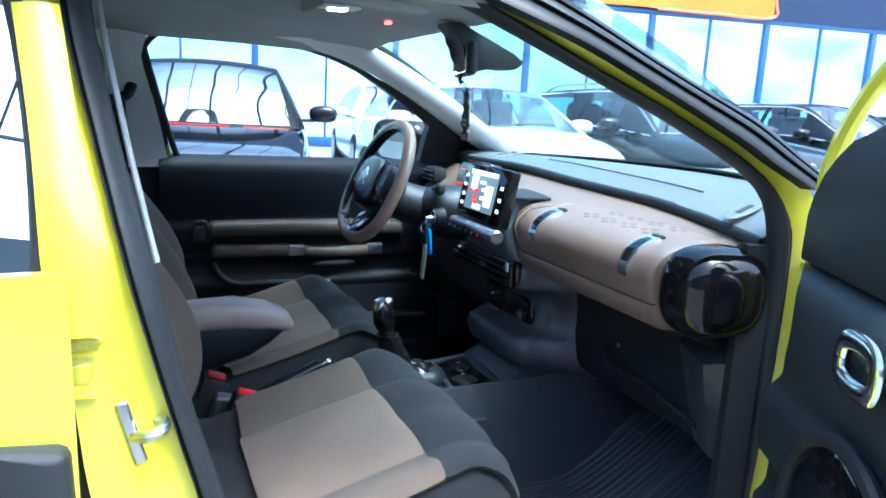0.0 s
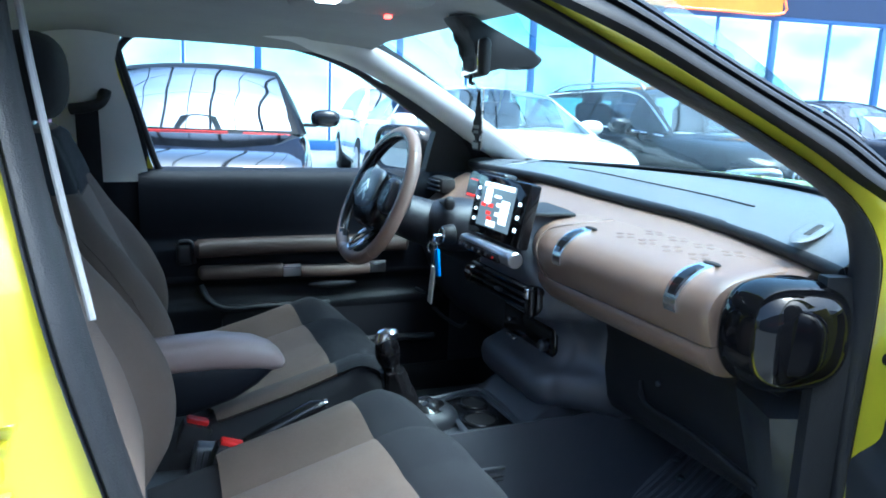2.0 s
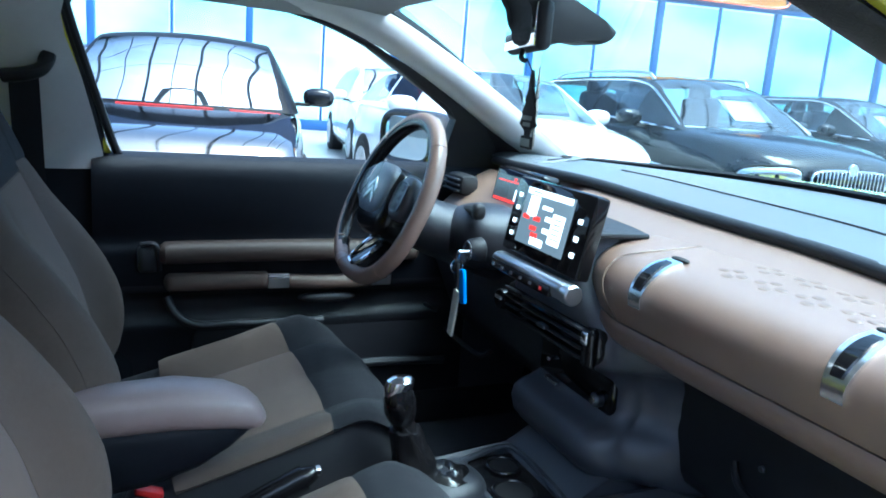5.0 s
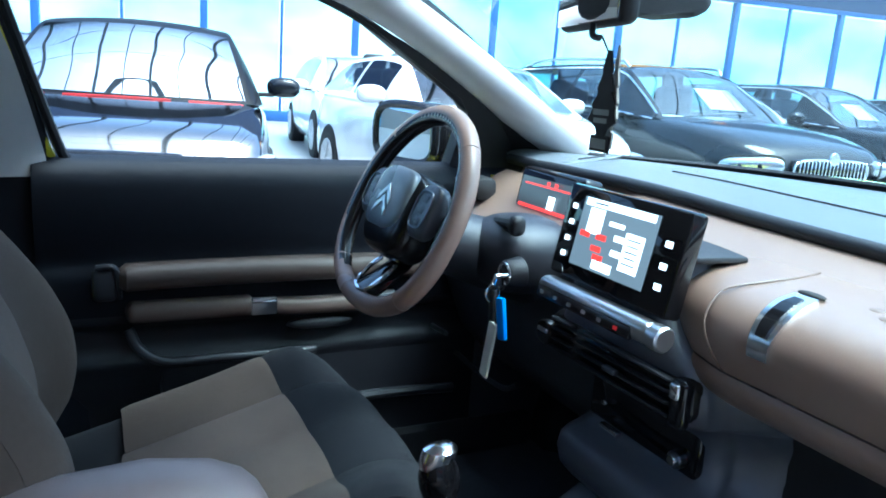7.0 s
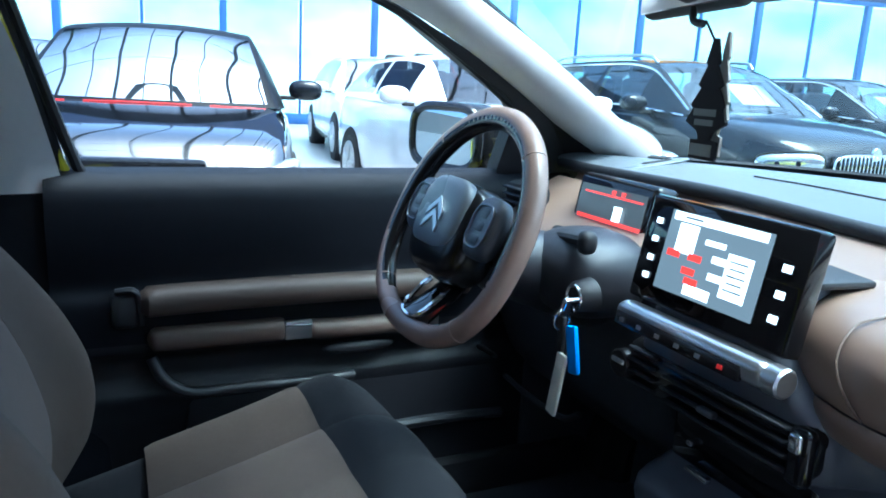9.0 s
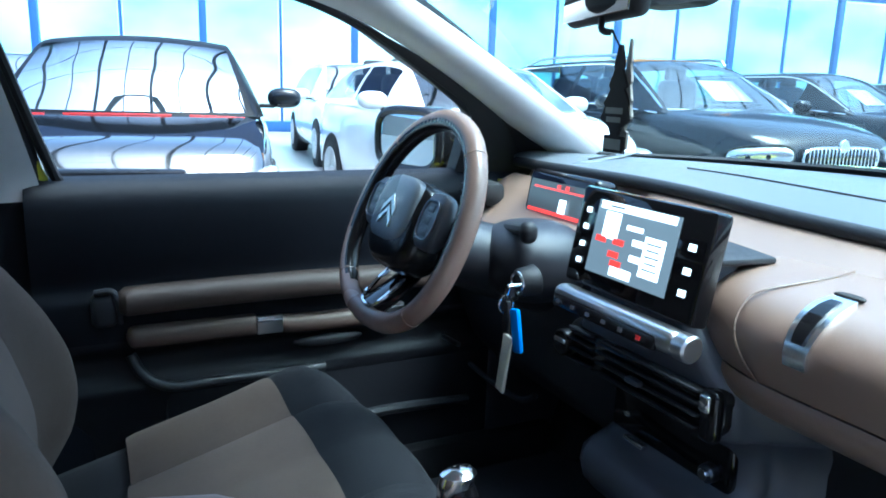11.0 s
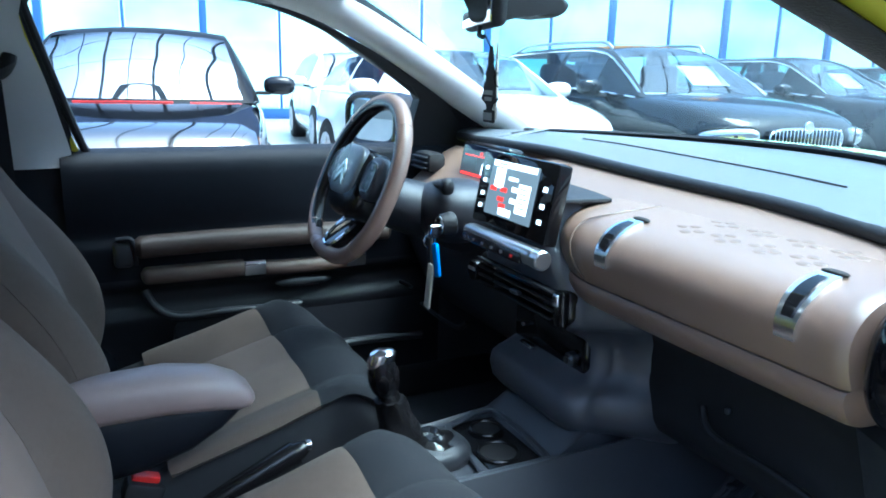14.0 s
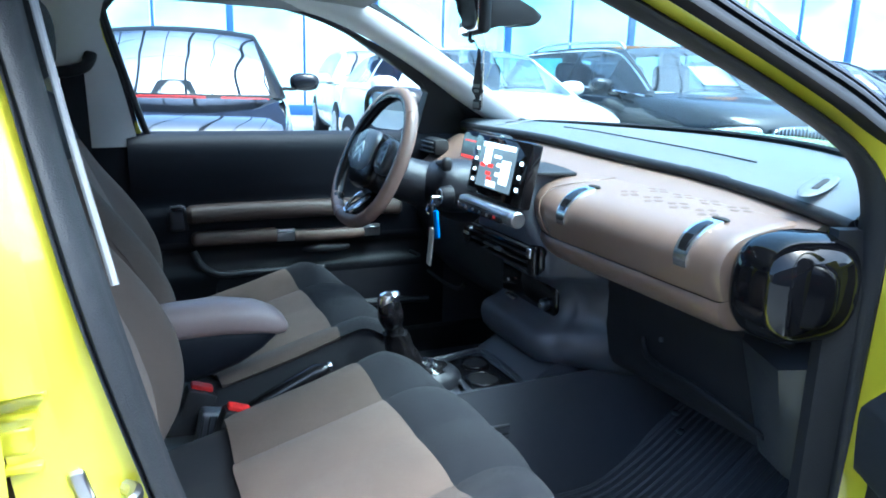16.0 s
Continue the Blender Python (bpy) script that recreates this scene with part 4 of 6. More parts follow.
def nose(front):
    rings = []
    keys = [(1.30, 0.82, 1.035), (1.42, 0.82, 1.045), (1.55, 0.82, 1.015), (1.80, 0.78, 0.90), (1.98, 0.68, 0.78), (2.05, 0.55, 0.62)] if front else [(-1.22, 0.80, 1.03), (-1.5, 0.82, 1.04), (-1.8, 0.80, 1.04), (-2.0, 0.74, 1.0), (-2.10, 0.62, 0.8)]
    for x, w, z in keys:
        prof = [(w * 0.9, 0.22), (w, 0.4), (w, 0.62), (w * 0.985, z - 0.10), (w * 0.93, z - 0.03), (w * 0.7, z), (w * 0.35, z + 0.015), (0, z + 0.02)]
        rings.append([(x, y, q) for y, q in prof] + [(x, -y, q) for y, q in prof[-2::-1]])
    return loft(rings)


part("front_body", nose(True), YELLOW, CAR, angle=55)
part("rear_body", nose(False), YELLOW, CAR, angle=55)
part("tailgate", sheet(lambda u, v: (lerp(-2.02, -1.55, v), lerp(-0.66 + 0.1 * v, 0.66 - 0.1 * v, u), lerp(1.0, 1.36, v)), 6, 6, 0.03), YELLOW, CAR)
part("roof", sheet(lambda u, v: (lerp(-1.56, -1.43, v), lerp(-0.6, 0.6, u), lerp(1.37, 1.41, v) - 0.05 * abs(2 * u - 1) ** 2), 8, 2, 0.02), YELLOW, CAR)
for s in (1, -1):
    part("rear_quarter", sheet(lambda u, v: side_pt(lerp(-1.95 + 0.4 * v, -1.2, u), lerp(1.02, 1.36, v), s, 0.05), 5, 5, 0.02), YELLOW, CAR)
    part("headlight", blob(0.16, 0.14, 0.07, at=(1.86, s * 0.62, 0.66), p=2.6), HEADLAMP, CAR)
    for x in (1.32, -1.28):
        part("wheel_arch", disc(0.37, 0.24, 28, 'y', at=(x, s * 0.715, 0.32)), DARK, CAR)
        wheel(CAR, 0.315, (x, s * 0.745, 0.315), s)
for s in (1, -1):
    part("fender", sheet(lambda u, v: (lerp(0.80, 1.34, u), s * (0.81 + 0.012 * math.sin(math.pi * v)), lerp(0.36, 0.985 + 0.02 * u, v)), 8, 8, 0.02), YELLOW, CAR)
    part("fender_top", sheet(lambda u, v: Vector((lerp(0.78, 1.34, u), s * lerp(0.81, 0.62, v), 0.985 + 0.02 * u + 0.01 * v)), 8, 4, 0.01), YELLOW, CAR)
part("cowl_panel", sheet(lambda u, v: wind_low(lerp(-0.72, 0.72, u)) + Vector((lerp(0.0, 0.10, v), 0, -0.012 - 0.01 * v)), 16, 2, 0.01), RUBBER, CAR)
for y0, y1 in ((-0.62, -0.05), (0.0, 0.55)):
    part("wiper", tube([wind_low(lerp(y0, y1, k / 4)) + Vector((0.035, 0, -0.012)) for k in range(5)], 0.008, 6), RUBBER, CAR)

# the opened passenger door, built shut round its hinge and swung out
HINGE = Vector((0.775, -0.80, 0))
od = part("passenger_door", sheet(lambda u, v: (lerp(-0.98, 0.0, u), -0.03 - 0.02 * math.sin(math.pi * v), lerp(0.36, 1.03, v)), 12, 8, -0.02), YELLOW, CAR, "yellow front door standing wide open",
          at=Matrix.Translation(HINGE) @ pose(0, 0, 0, 0, 0, 62))


def card_r(u, v):
    p = card(1 - u, v)
    edge = curve1([(0.36, -0.03), (0.79, -0.03), (0.82, -0.045), (0.86, -0.078), (0.93, -0.100), (0.985, -0.090), (1.022, -0.03)], p.z)
    return Vector((lerp(-0.96, edge, u), 0.81 - p.y - 0.02, p.z))


# Same lining as the driver's door, in the lighter tone for the lit side.
part("lining", sheet(card_r, 16, 60), END_PLASTIC, od, "black grained plastic door lining")
part("edge_trim", tube([(-0.045, 0.0, 0.4), (-0.045, 0.0, 0.8), (-0.055, 0.0, 0.86)], 0.03, 8, 20), BLACK_PLASTIC, od)
part("sail_panel", prism([(-0.063, 1.015), (-0.065, 1.08), (-0.076, 1.108), (-0.098, 1.138), (-0.13, 1.165), (-0.175, 1.187), (-0.24, 1.210), (-0.30, 1.215), (-0.31, 1.015)], 0.03, 0.082, 'y', 0.006), BLACK_PLASTIC, od)
part("window_frame", tube([(-0.022, 0.040, 1.03), (-0.026, 0.044, 1.13), (-0.07, 0.038, 1.22), (-0.14, 0.030, 1.285), (-0.30, 0.04, 1.34), (-0.62, 0.06, 1.375), (-0.85, 0.07, 1.38), (-1.0, 0.06, 1.35), (-1.02, 0.0, 1.03)], 0.013, 8, 60), YELLOW, od)
loop = [(0.052 * math.copysign(abs(math.cos(a)) ** 0.7, math.cos(a)), 0.105, 0.062 * math.copysign(abs(math.sin(a)) ** 0.7, math.sin(a))) for a in (2 * math.pi * k / 12 for k in range(12))]
hd = part("handle_bezel", tube([(x * 0.82 - 0.330, y + 0.004, z * 0.43 + 0.946) for x, y, z in loop], 0.012, 10, 72, closed=True, up=(0, 1, 0), flat=0.55), CHROME, od, "chrome ring round the door handle")
part("handle_cup", loft([[(x * 0.80 * q - 0.330, 0.101 - d, z * 0.415 * q + 0.946) for x, y, z in loop] for q, d in ((1.0, 0.0), (0.92, 0.004), (0.75, 0.016), (0.4, 0.024), (0.02, 0.026))]), BLACK_PLASTIC, hd, "dark hollow behind the ring")
part("handle_lever", blob(0.024, 0.009, 0.011, at=(-0.318, 0.096, 0.949), p=2.6), SATIN_DARK, hd)
part("speaker", blob(0.150, 0.035, 0.150, at=(-0.315, 0.085, 0.690), p=2.2, nu=40, nv=20), GLOSS_BLACK, od, "glossy dark round loudspeaker")
part("speaker_rim", tube([(-0.315 + 0.150 * math.cos(a), 0.098, 0.690 + 0.150 * math.sin(a)) for a in (2 * math.pi * k / 16 for k in range(16))], 0.010, 8, 64, closed=True, up=(0, 1, 0)), BLACK_PLASTIC, od)


# ---------------------------------------------------------------- dashboard
DASH = part("dashboard", rbox(0.30, 1.40, 0.30, 0.04, 2, at=(0.98, 0, 0.86)), DARK)
tagged(DASH, "dashboard with a brown soft-skin lid and grained black top", "dashboard")


def lip(y):
    """The rear edge of the black top pad."""
    return Vector((curve1([(-0.72, 0.724), (-0.69, 0.733), (-0.62, 0.753), (-0.45, 0.790), (-0.30, 0.814), (0.1, 0.815), (0.5, 0.80), (0.72, 0.82)], y), y,
                   curve1([(-0.72, 1.02), (-0.45, 1.034), (0.0, 1.045), (0.3, 1.055), (0.72, 1.05)], y)))


def top_pad(u, v):
    y = lerp(-0.692, 0.72, u)
    a, b = lip(y), wind_low(y * 0.93) + Vector((-0.005, 0, -0.01))
    p = a.lerp(b, v)
    p.y = y * lerp(1, 0.95, v)
    p.z += 0.012 * math.sin(math.pi * v)
    return p


part("top_pad", sheet(top_pad, 36, 14, -0.02), DASH_TOP, DASH, "grained dark top pad")
part("pad_lip", tube([lip(lerp(-0.692, 0.70, k / 14)) + Vector((0.004, 0, -0.0105)) for k in range(15)], 0.0115, 12, 70), BLACK_PLASTIC, DASH)
part("pad_seam", tube([top_pad(lerp(0.235, 0.70, k / 6), 0.30) + Vector((0, 0, 0.0005)) for k in range(7)], 0.0022, 6, 40), DARK, DASH)
for y, x, z, a in ((-0.585, 0.795, 1.0485, 8), (0.474, 0.874, 1.0655, -20)):
    tv = part("top_vent", blob(0.070, 0.020, 0.0035, at=(0, 0, 0), p=2.3), DASH_TOP, DASH, at=pose(x + 0.01, y + 0.012, z, 0, -8, a + 15))
    part("vent_slot", rbox(0.062, 0.010, 0.004, 0.0015, 1, at=(-0.004, -0.004, 0.0030)), DARK, tv)

# brown shelf under the lip and the lid of the upper box
part("brown_shelf", sheet(lambda u, v: Vector((lerp(lip(lerp(-0.64, 0.64, u)).x + 0.015, 0.70, v), lerp(-0.64, 0.64, u), lerp(lip(lerp(-0.64, 0.64, u)).z - 0.016, 0.985 - 0.055 * min(1, max(0, (u - 0.69) / 0.05)), v ** lerp(1.2, 0.7, min(1, max(0, (u - 0.69) / 0.05)))))), 60, 8, 0.01), BROWN_SKIN, DASH, "smooth brown soft skin")
LID = [(0.80, 0.985), (0.76, 1.000), (0.70, 0.999), (0.655, 0.993), (0.622, 0.984), (0.599, 0.967), (0.588, 0.943), (0.592, 0.916), (0.602, 0.892)]
LOW = [(0.602, 0.890), (0.598, 0.880), (0.606, 0.862), (0.622, 0.848), (0.65, 0.842), (0.72, 0.842)]


def bar(profile, y0, y1, round0=0.03, round1=0.012, n=24):
    """A long body across the car: its section shrinks into rounded ends."""
    line = smooth_line([(x, 0, z) for x, z in profile], 26)
    c = Vector((0.70, 0, 0.92))
    rings = []
    for k in range(n + 1):
        y = lerp(y0, y1, k / n)
        e = 1.0
        for d, r in ((abs(y - y0), round0), (abs(y1 - y), round1)):
            if d < r:
                e = min(e, 1 - 0.30 * (1 - math.sqrt(max(0, 1 - (1 - d / r) ** 2))))
        bend = 0.9 * max(0.0, y + 0.17) ** 1.5
        rings.append([Vector((c.x + (p.x - c.x) * e + bend, y, c.z + (p.z - c.z) * e)) for p in line])
    return loft(rings, closed=False, bm=None)


part("lid", bar(LID, -0.030, -0.615, 0.035, 0.02, 60), BROWN_SKIN, DASH, "brown soft-skin lid of the upper glove box")
ll = smooth_line([(x, 0, z) for x, z in LID], 40)
part("lid_seam", tube([ll[k] + Vector((-0.001 if k > 15 else 0, -0.13 - 0.03 * math.sin(math.pi * min(1, k / 26)) - (0.03 * ((k - 28) / 12) ** 2 if k > 28 else 0), 0.0005)) for k in range(2, 41, 2)], 0.0014, 6, 60), STUD_SHADE, DASH)
part("lower_lid", bar(LOW, -0.045, -0.612, 0.06, 0.015, 60), BROWN_SKIN, DASH)
for y in (-0.213, -0.533):
    ln = smooth_line([(0.652, 0, 0.993), (0.624, 0, 0.985), (0.600, 0, 0.967), (0.588, 0, 0.943), (0.590, 0, 0.926)], 12)
    strap = part("lid_strap", sheet(lambda u, v: ln[int(round(v * 12))] + Vector((-0.004, y + lerp(-0.0175, 0.0175, u) * (0.74 + 0.26 * math.sin(math.pi * min(1, 0.15 + v))), 0.003)), 4, 12, 0.005), STRAP_METAL, DASH, "chrome strap with a black inlay")
    part("inlay", sheet(lambda u, v: ln[1 + int(round(v * 8))] + Vector((-0.0065, y + lerp(-0.0085, 0.0085, u) * (0.75 + 0.3 * math.sin(math.pi * v)), 0.004)), 2, 8, 0.003), GLOSS_BLACK, strap)
    part("strap_slot", blob(0.007, 0.017, 0.003, at=(0.657, y, 0.9965), p=2.4), DARK, strap)


def dash_z(x, y):
    """The height of the brown skin over x, y."""
    a = lip(y)
    v = min(max((a.x + 0.015 - x) / (a.x - 0.685), 0), 1)
    on_lid = curve1(sorted((p.x, p.z) for p in ll[:25]), x)
    return max(on_lid, a.z - 0.016 + (1.001 - a.z) * v ** 1.2 if x > 0.70 else 0)


for k in range(8):
    cx, cy = (0.676, -0.293 - 0.0635 * (k // 2)) if k % 2 else (0.731, -0.303 - 0.0645 * (k // 2))
    for dx, dy in ((0.002, 0.018), (-0.002, -0.018), (0.013, 0.003), (-0.013, -0.003)):
        x, y = cx + dx, cy + dy
        rings = [[(x + q * 0.0062 * math.cos(b), y + q * 0.0095 * math.sin(b), dash_z(x + q * 0.0062 * math.cos(b), y) + h) for b in (2 * math.pi * i / 10 for i in range(10))] for q, h in ((1.0, -0.002), (1.0, 0.0002), (0.85, 0.0009), (0.3, 0.0011))]
        part("stud", loft(rings), STUD_SHADE, DASH)

# glossy end of the dashboard and the lining under it
part("end_cap", blob(0.086, 0.062, 0.076, at=(0.666, -0.668, 0.930), p=2.8, nu=40, nv=28), CAP_BLACK, DASH, "glossy black end vent")
FACE = Matrix.Translation((0.668 - 0.0485, -0.668 - 0.0412, 0.927 + 0.006)) @ Vector((-0.80, -0.59, 0.08)).to_track_quat('X', 'Z').to_matrix().to_4x4()
oval = [(0.046 * math.copysign(abs(math.cos(a)) ** 0.65, math.cos(a)), 0.044 * math.copysign(abs(math.sin(a)) ** 0.65, math.sin(a))) for a in (2 * math.pi * k / 28 for k in range(28))]
part("vent_face", loft([[(d, y * q, z * q) for y, z in oval] for d, q in ((-0.040, 1.10), (-0.006, 1.04), (0.000, 0.99), (0.004, 0.92), (0.007, 0.75), (0.009, 0.45), (0.010, 0.02))]), FACE_BLACK, DASH, "glossy domed face of the end vent", at=FACE, angle=60)
TOP = [(0.84, -0.545, 0.815), (0.72, -0.545, 0.802), (0.684, -0.648, 0.795), (0.722, -0.704, 0.812), (0.84, -0.712, 0.83)]
FOOT = [(0.84, -0.570, 0.60), (0.756, -0.575, 0.615), (0.716, -0.655, 0.625), (0.728, -0.690, 0.612), (0.84, -0.705, 0.60)]
bm = loft([[(x + 0.055, y + 0.022, z + 0.046) for x, y, z in TOP], TOP, [tuple(lerp(a, b, 0.5) for a, b in zip(p, q)) for p, q in zip(TOP, FOOT)], FOOT])
bmesh.ops.bevel(bm, geom=[e for e in bm.edges if e.calc_face_angle(0) > 0.3], offset=0.012, segments=3, profile=0.5, affect='EDGES')
part("end_panel", bm, END_PLASTIC, DASH, "charcoal bolster under the end vent", angle=50)
part("end_lining", sheet(lambda u, v: Vector((lerp(0.700, 0.748, u), lerp(-0.682, -0.694, u), lerp(0.54, 1.012, v))), 6, 12, -0.02), RUBBER, DASH, "black lining beside the door seal")
under = smooth_line([(0.66, 0, 0.845), (0.74, 0, 0.80), (0.76, 0, 0.72), (0.755, 0, 0.64), (0.80, 0, 0.60), (1.0, 0, 0.58)], 20)
part("lower_glovebox", sheet(lambda u, v: under[int(round(v * 20))] + Vector((0, lerp(-0.64, -0.12, u), 0)), 10, 20, 0.01), BLACK_PLASTIC, DASH, "black lower glove box")

part("glovebox_lip", tube([(0.748, -0.285, 0.71), (0.742, -0.30, 0.686), (0.74, -0.335, 0.674), (0.738, -0.44, 0.674), (0.735, -0.60, 0.655)], 0.006, 8, 24), BLACK_PLASTIC, DASH)
part("glovebox_lock", disc(0.005, 0.006, 16, 'x', at=(0.752, -0.33, 0.72)), SATIN_DARK, DASH)

# centre stack
def plan(front, yl, yr, r, flank, back):
    """A rounded outline, seen from above, open to the front of the car."""
    pts = [(back, yl)]
    for k in range(6):
        q = math.pi / 2 * k / 5
        pts.append((front + 0.03 - 0.03 * math.sin(q), yl - 0.03 + 0.03 * math.cos(q)))
    for k in range(9):
        q = math.pi / 2 * k / 8
        pts.append((front + r - r * math.cos(q), yr + r - r * math.sin(q)))
    a, b = Vector((front + r, yr)), Vector(flank)
    for k in range(1, 6):
        pts.append(tuple(a.lerp(b, k / 5) + Vector((0, -0.012 * math.sin(math.pi * k / 5)))))
    return pts + [(back, flank[1])]


# height, front, left and right edge, corner radius, where the flank ends
STACK = [(1.0, 0.612, 0.145, -0.045, 0.03, (0.68, -0.047)), (0.96, 0.606, 0.145, -0.048, 0.03, (0.68, -0.052)), (0.93, 0.603, 0.150, -0.060, 0.03, (0.69, -0.07)),
         (0.895, 0.600, 0.160, -0.090, 0.03, (0.70, -0.105)), (0.87, 0.601, 0.165, -0.112, 0.03, (0.72, -0.135)), (0.84, 0.604, 0.185, -0.124, 0.035, (0.75, -0.155)),
         (0.80, 0.608, 0.185, -0.126, 0.035, (0.77, -0.165)), (0.790, 0.622, 0.180, -0.122, 0.035, (0.77, -0.167)), (0.782, 0.662, 0.172, -0.112, 0.035, (0.775, -0.168)),
         (0.74, 0.682, 0.165, -0.104, 0.040, (0.785, -0.170)), (0.705, 0.684, 0.165, -0.104, 0.040, (0.79, -0.172)), (0.688, 0.672, 0.165, -0.106, 0.040, (0.795, -0.175)),
         (0.676, 0.650, 0.167, -0.112, 0.045, (0.80, -0.178)), (0.668, 0.632, 0.169, -0.117, 0.050, (0.80, -0.180)), (0.659, 0.621, 0.170, -0.121, 0.055, (0.80, -0.182)),
         (0.640, 0.617, 0.170, -0.124, 0.055, (0.80, -0.183)), (0.615, 0.622, 0.166, -0.123, 0.055, (0.80, -0.182)), (0.596, 0.638, 0.160, -0.118, 0.055, (0.80, -0.178)),
         (0.582, 0.672, 0.150, -0.112, 0.05, (0.81, -0.172)), (0.570, 0.74, 0.140, -0.108, 0.03, (0.82, -0.165))]
part("centre_panel", loft([[(x, y, z) for x, y in plan(f, l, r, q, k, 0.70 if z > 0.91 else 0.92)] for z, f, l, r, q, k in STACK]), CENTRE, DASH, "rounded black centre panel with an open tray", angle=60)
TILT = Matrix.Rotation(radians(11), 3, 'Y')
scr = part("screen", rbox(0.028, 0.245, 0.135, 0.006, 2, at=(0.592, 0.03, 0.998), turn=TILT), GLOSS_BLACK, DASH, "tilted touch screen in a glossy black bezel")
# Screen glow; the white is raised to include glare on the glass.
SCREEN_GREY, SCREEN_WHITE, SCREEN_RED = glow_mat("lit_screen_grey", (0.36, 0.43, 0.48), 0.11), glow_mat("lit_screen_white", (0.9, 0.97, 1.0), 0.60), glow_mat("lit_screen_red", (1.0, 0.05, 0.04), 0.3)


def on_screen(name, y, z, w, h, m, lift=0.0):
    p = Vector((0.592, 0.03, 0.998)) + TILT @ Vector((-0.0148 - lift, y, z))
    part(name, rbox(0.0015, w, h, 0, at=p, turn=TILT), m, scr)


on_screen("display", 0.003, 0.004, 0.152, 0.098, SCREEN_GREY)
on_screen("status_bar", 0.003, 0.047, 0.140, 0.010, SCREEN_WHITE, 0.001)
for y, z, w, h in ((0.045, 0.022, 0.03, 0.035), (-0.04, -0.005, 0.035, 0.05), (0.0, 0.025, 0.03, 0.006), (-0.012, 0.008, 0.022, 0.008), (-0.012, -0.012, 0.022, 0.008), (0.01, -0.035, 0.04, 0.012)):
    on_screen("tile", y, z, w, h, SCREEN_WHITE, 0.001)
for y, z in ((0.025, 0.003), (0.03, -0.014), (0.022, -0.025), (0.06, 0.002)):
    on_screen("tile", y, z, 0.02, 0.008, SCREEN_RED, 0.0015)
for k in range(5):
    on_screen("text_bar", 0.048 - 0.004 * k, 0.047, 0.012, 0.003, SCREEN_GREY, 0.002)
    on_screen("text_bar", -0.040, 0.012 - 0.008 * k, 0.026 - 0.004 * (k % 2), 0.0025, SCREEN_GREY, 0.002)
for z in (0.035, 0.012, -0.012, -0.035):
    on_screen("key_symbol", 0.098, z, 0.009, 0.007, SCREEN_WHITE)
for z in (0.022, -0.006, -0.032):
    on_screen("key_symbol", -0.098, z, 0.011, 0.008, SCREEN_WHITE)
part("screen_shelf", prism([(0.61, -0.068), (0.708, -0.082), (0.72, -0.02), (0.74, 0.09), (0.62, 0.09)], 0.996, 1.005, 'z', 0.004), BLACK_PLASTIC, DASH)
bar_ = part("button_bar", rbox(0.032, 0.24, 0.030, 0.013, 4, at=(0.560, 0.030, 0.915)), SATIN, DASH, "satin metal bar of push buttons")
part("volume_knob", disc(0.0165, 0.022, 28, 'y', at=(0.558, -0.097, 0.915)), SATIN, bar_)
part("button_face", rbox(0.008, 0.205, 0.018, 0.003, 2, at=(0.5455, 0.040, 0.9095), turn=Matrix.Rotation(radians(12), 3, 'Y')), SATIN_BLACK, bar_)
for k in range(6):
    part("button_mark", rbox(0.0015, 0.007, 0.005, 0, at=(0.5405, 0.128 - 0.033 * k, 0.909), turn=Matrix.Rotation(radians(12), 3, 'Y')), SATIN if k < 5 else RED, bar_)
vent = part("air_vent", rbox(0.05, 0.305, 0.074, 0.026, 5, at=(0.622, 0.034, 0.830)), SATIN_BLACK, DASH, "wide black air vent")
for k in range(4):
    part("slat", rbox(0.024, 0.190, 0.0045, 0.0018, 1, at=(0.598, 0.002, 0.807 + 0.0155 * k), turn=Matrix.Rotation(radians(14), 3, 'Y')), BLACK_PLASTIC, vent)
    part("slat", rbox(0.020, 0.050, 0.0045, 0.0018, 1, at=(0.598, 0.140, 0.807 + 0.0155 * k), turn=Matrix.Rotation(radians(14), 3, 'Y')), BLACK_PLASTIC, vent)
part("slat_tab", rbox(0.012, 0.026, 0.008, 0.003, 2, at=(0.583, 0.010, 0.829)), SATIN_DARK, vent)
part("vent_end", rbox(0.020, 0.028, 0.066, 0.009, 4, at=(0.598, -0.108, 0.830)), GLOSS_BLACK, vent, "glossy black vent end piece")
part("thumb_wheel", rbox(0.008, 0.016, 0.022, 0.004, 3, at=(0.588, -0.106, 0.846)), CHROME, vent)
part("thumb_wheel", disc(0.020, 0.016, 24, 'x', at=(0.594, 0.178, 0.826)), SATIN_BLACK, vent)
part("wheel_grip", rbox(0.004, 0.026, 0.007, 0.002, 2, at=(0.585, 0.178, 0.830)), SATIN, vent)
shelf = part("open_tray", rbox(0.02, 0.235, 0.085, 0.010, 3, at=(0.684, 0.036, 0.731)), GLOSS_BLACK, DASH, "dark open tray with sockets")
part("socket", disc(0.013, 0.016, 20, 'x', at=(0.668, -0.052, 0.713)), SATIN_DARK, shelf)
part("socket_cap", disc(0.008, 0.006, 16, 'x', at=(0.658, -0.052, 0.713)), CHROME, shelf)
part("switch", rbox(0.012, 0.042, 0.010, 0.003, 2, at=(0.664, 0.085, 0.692)), CHROME, shelf)
part("switch", rbox(0.010, 0.012, 0.008, 0.003, 2, at=(0.668, 0.108, 0.727)), CHROME, shelf)

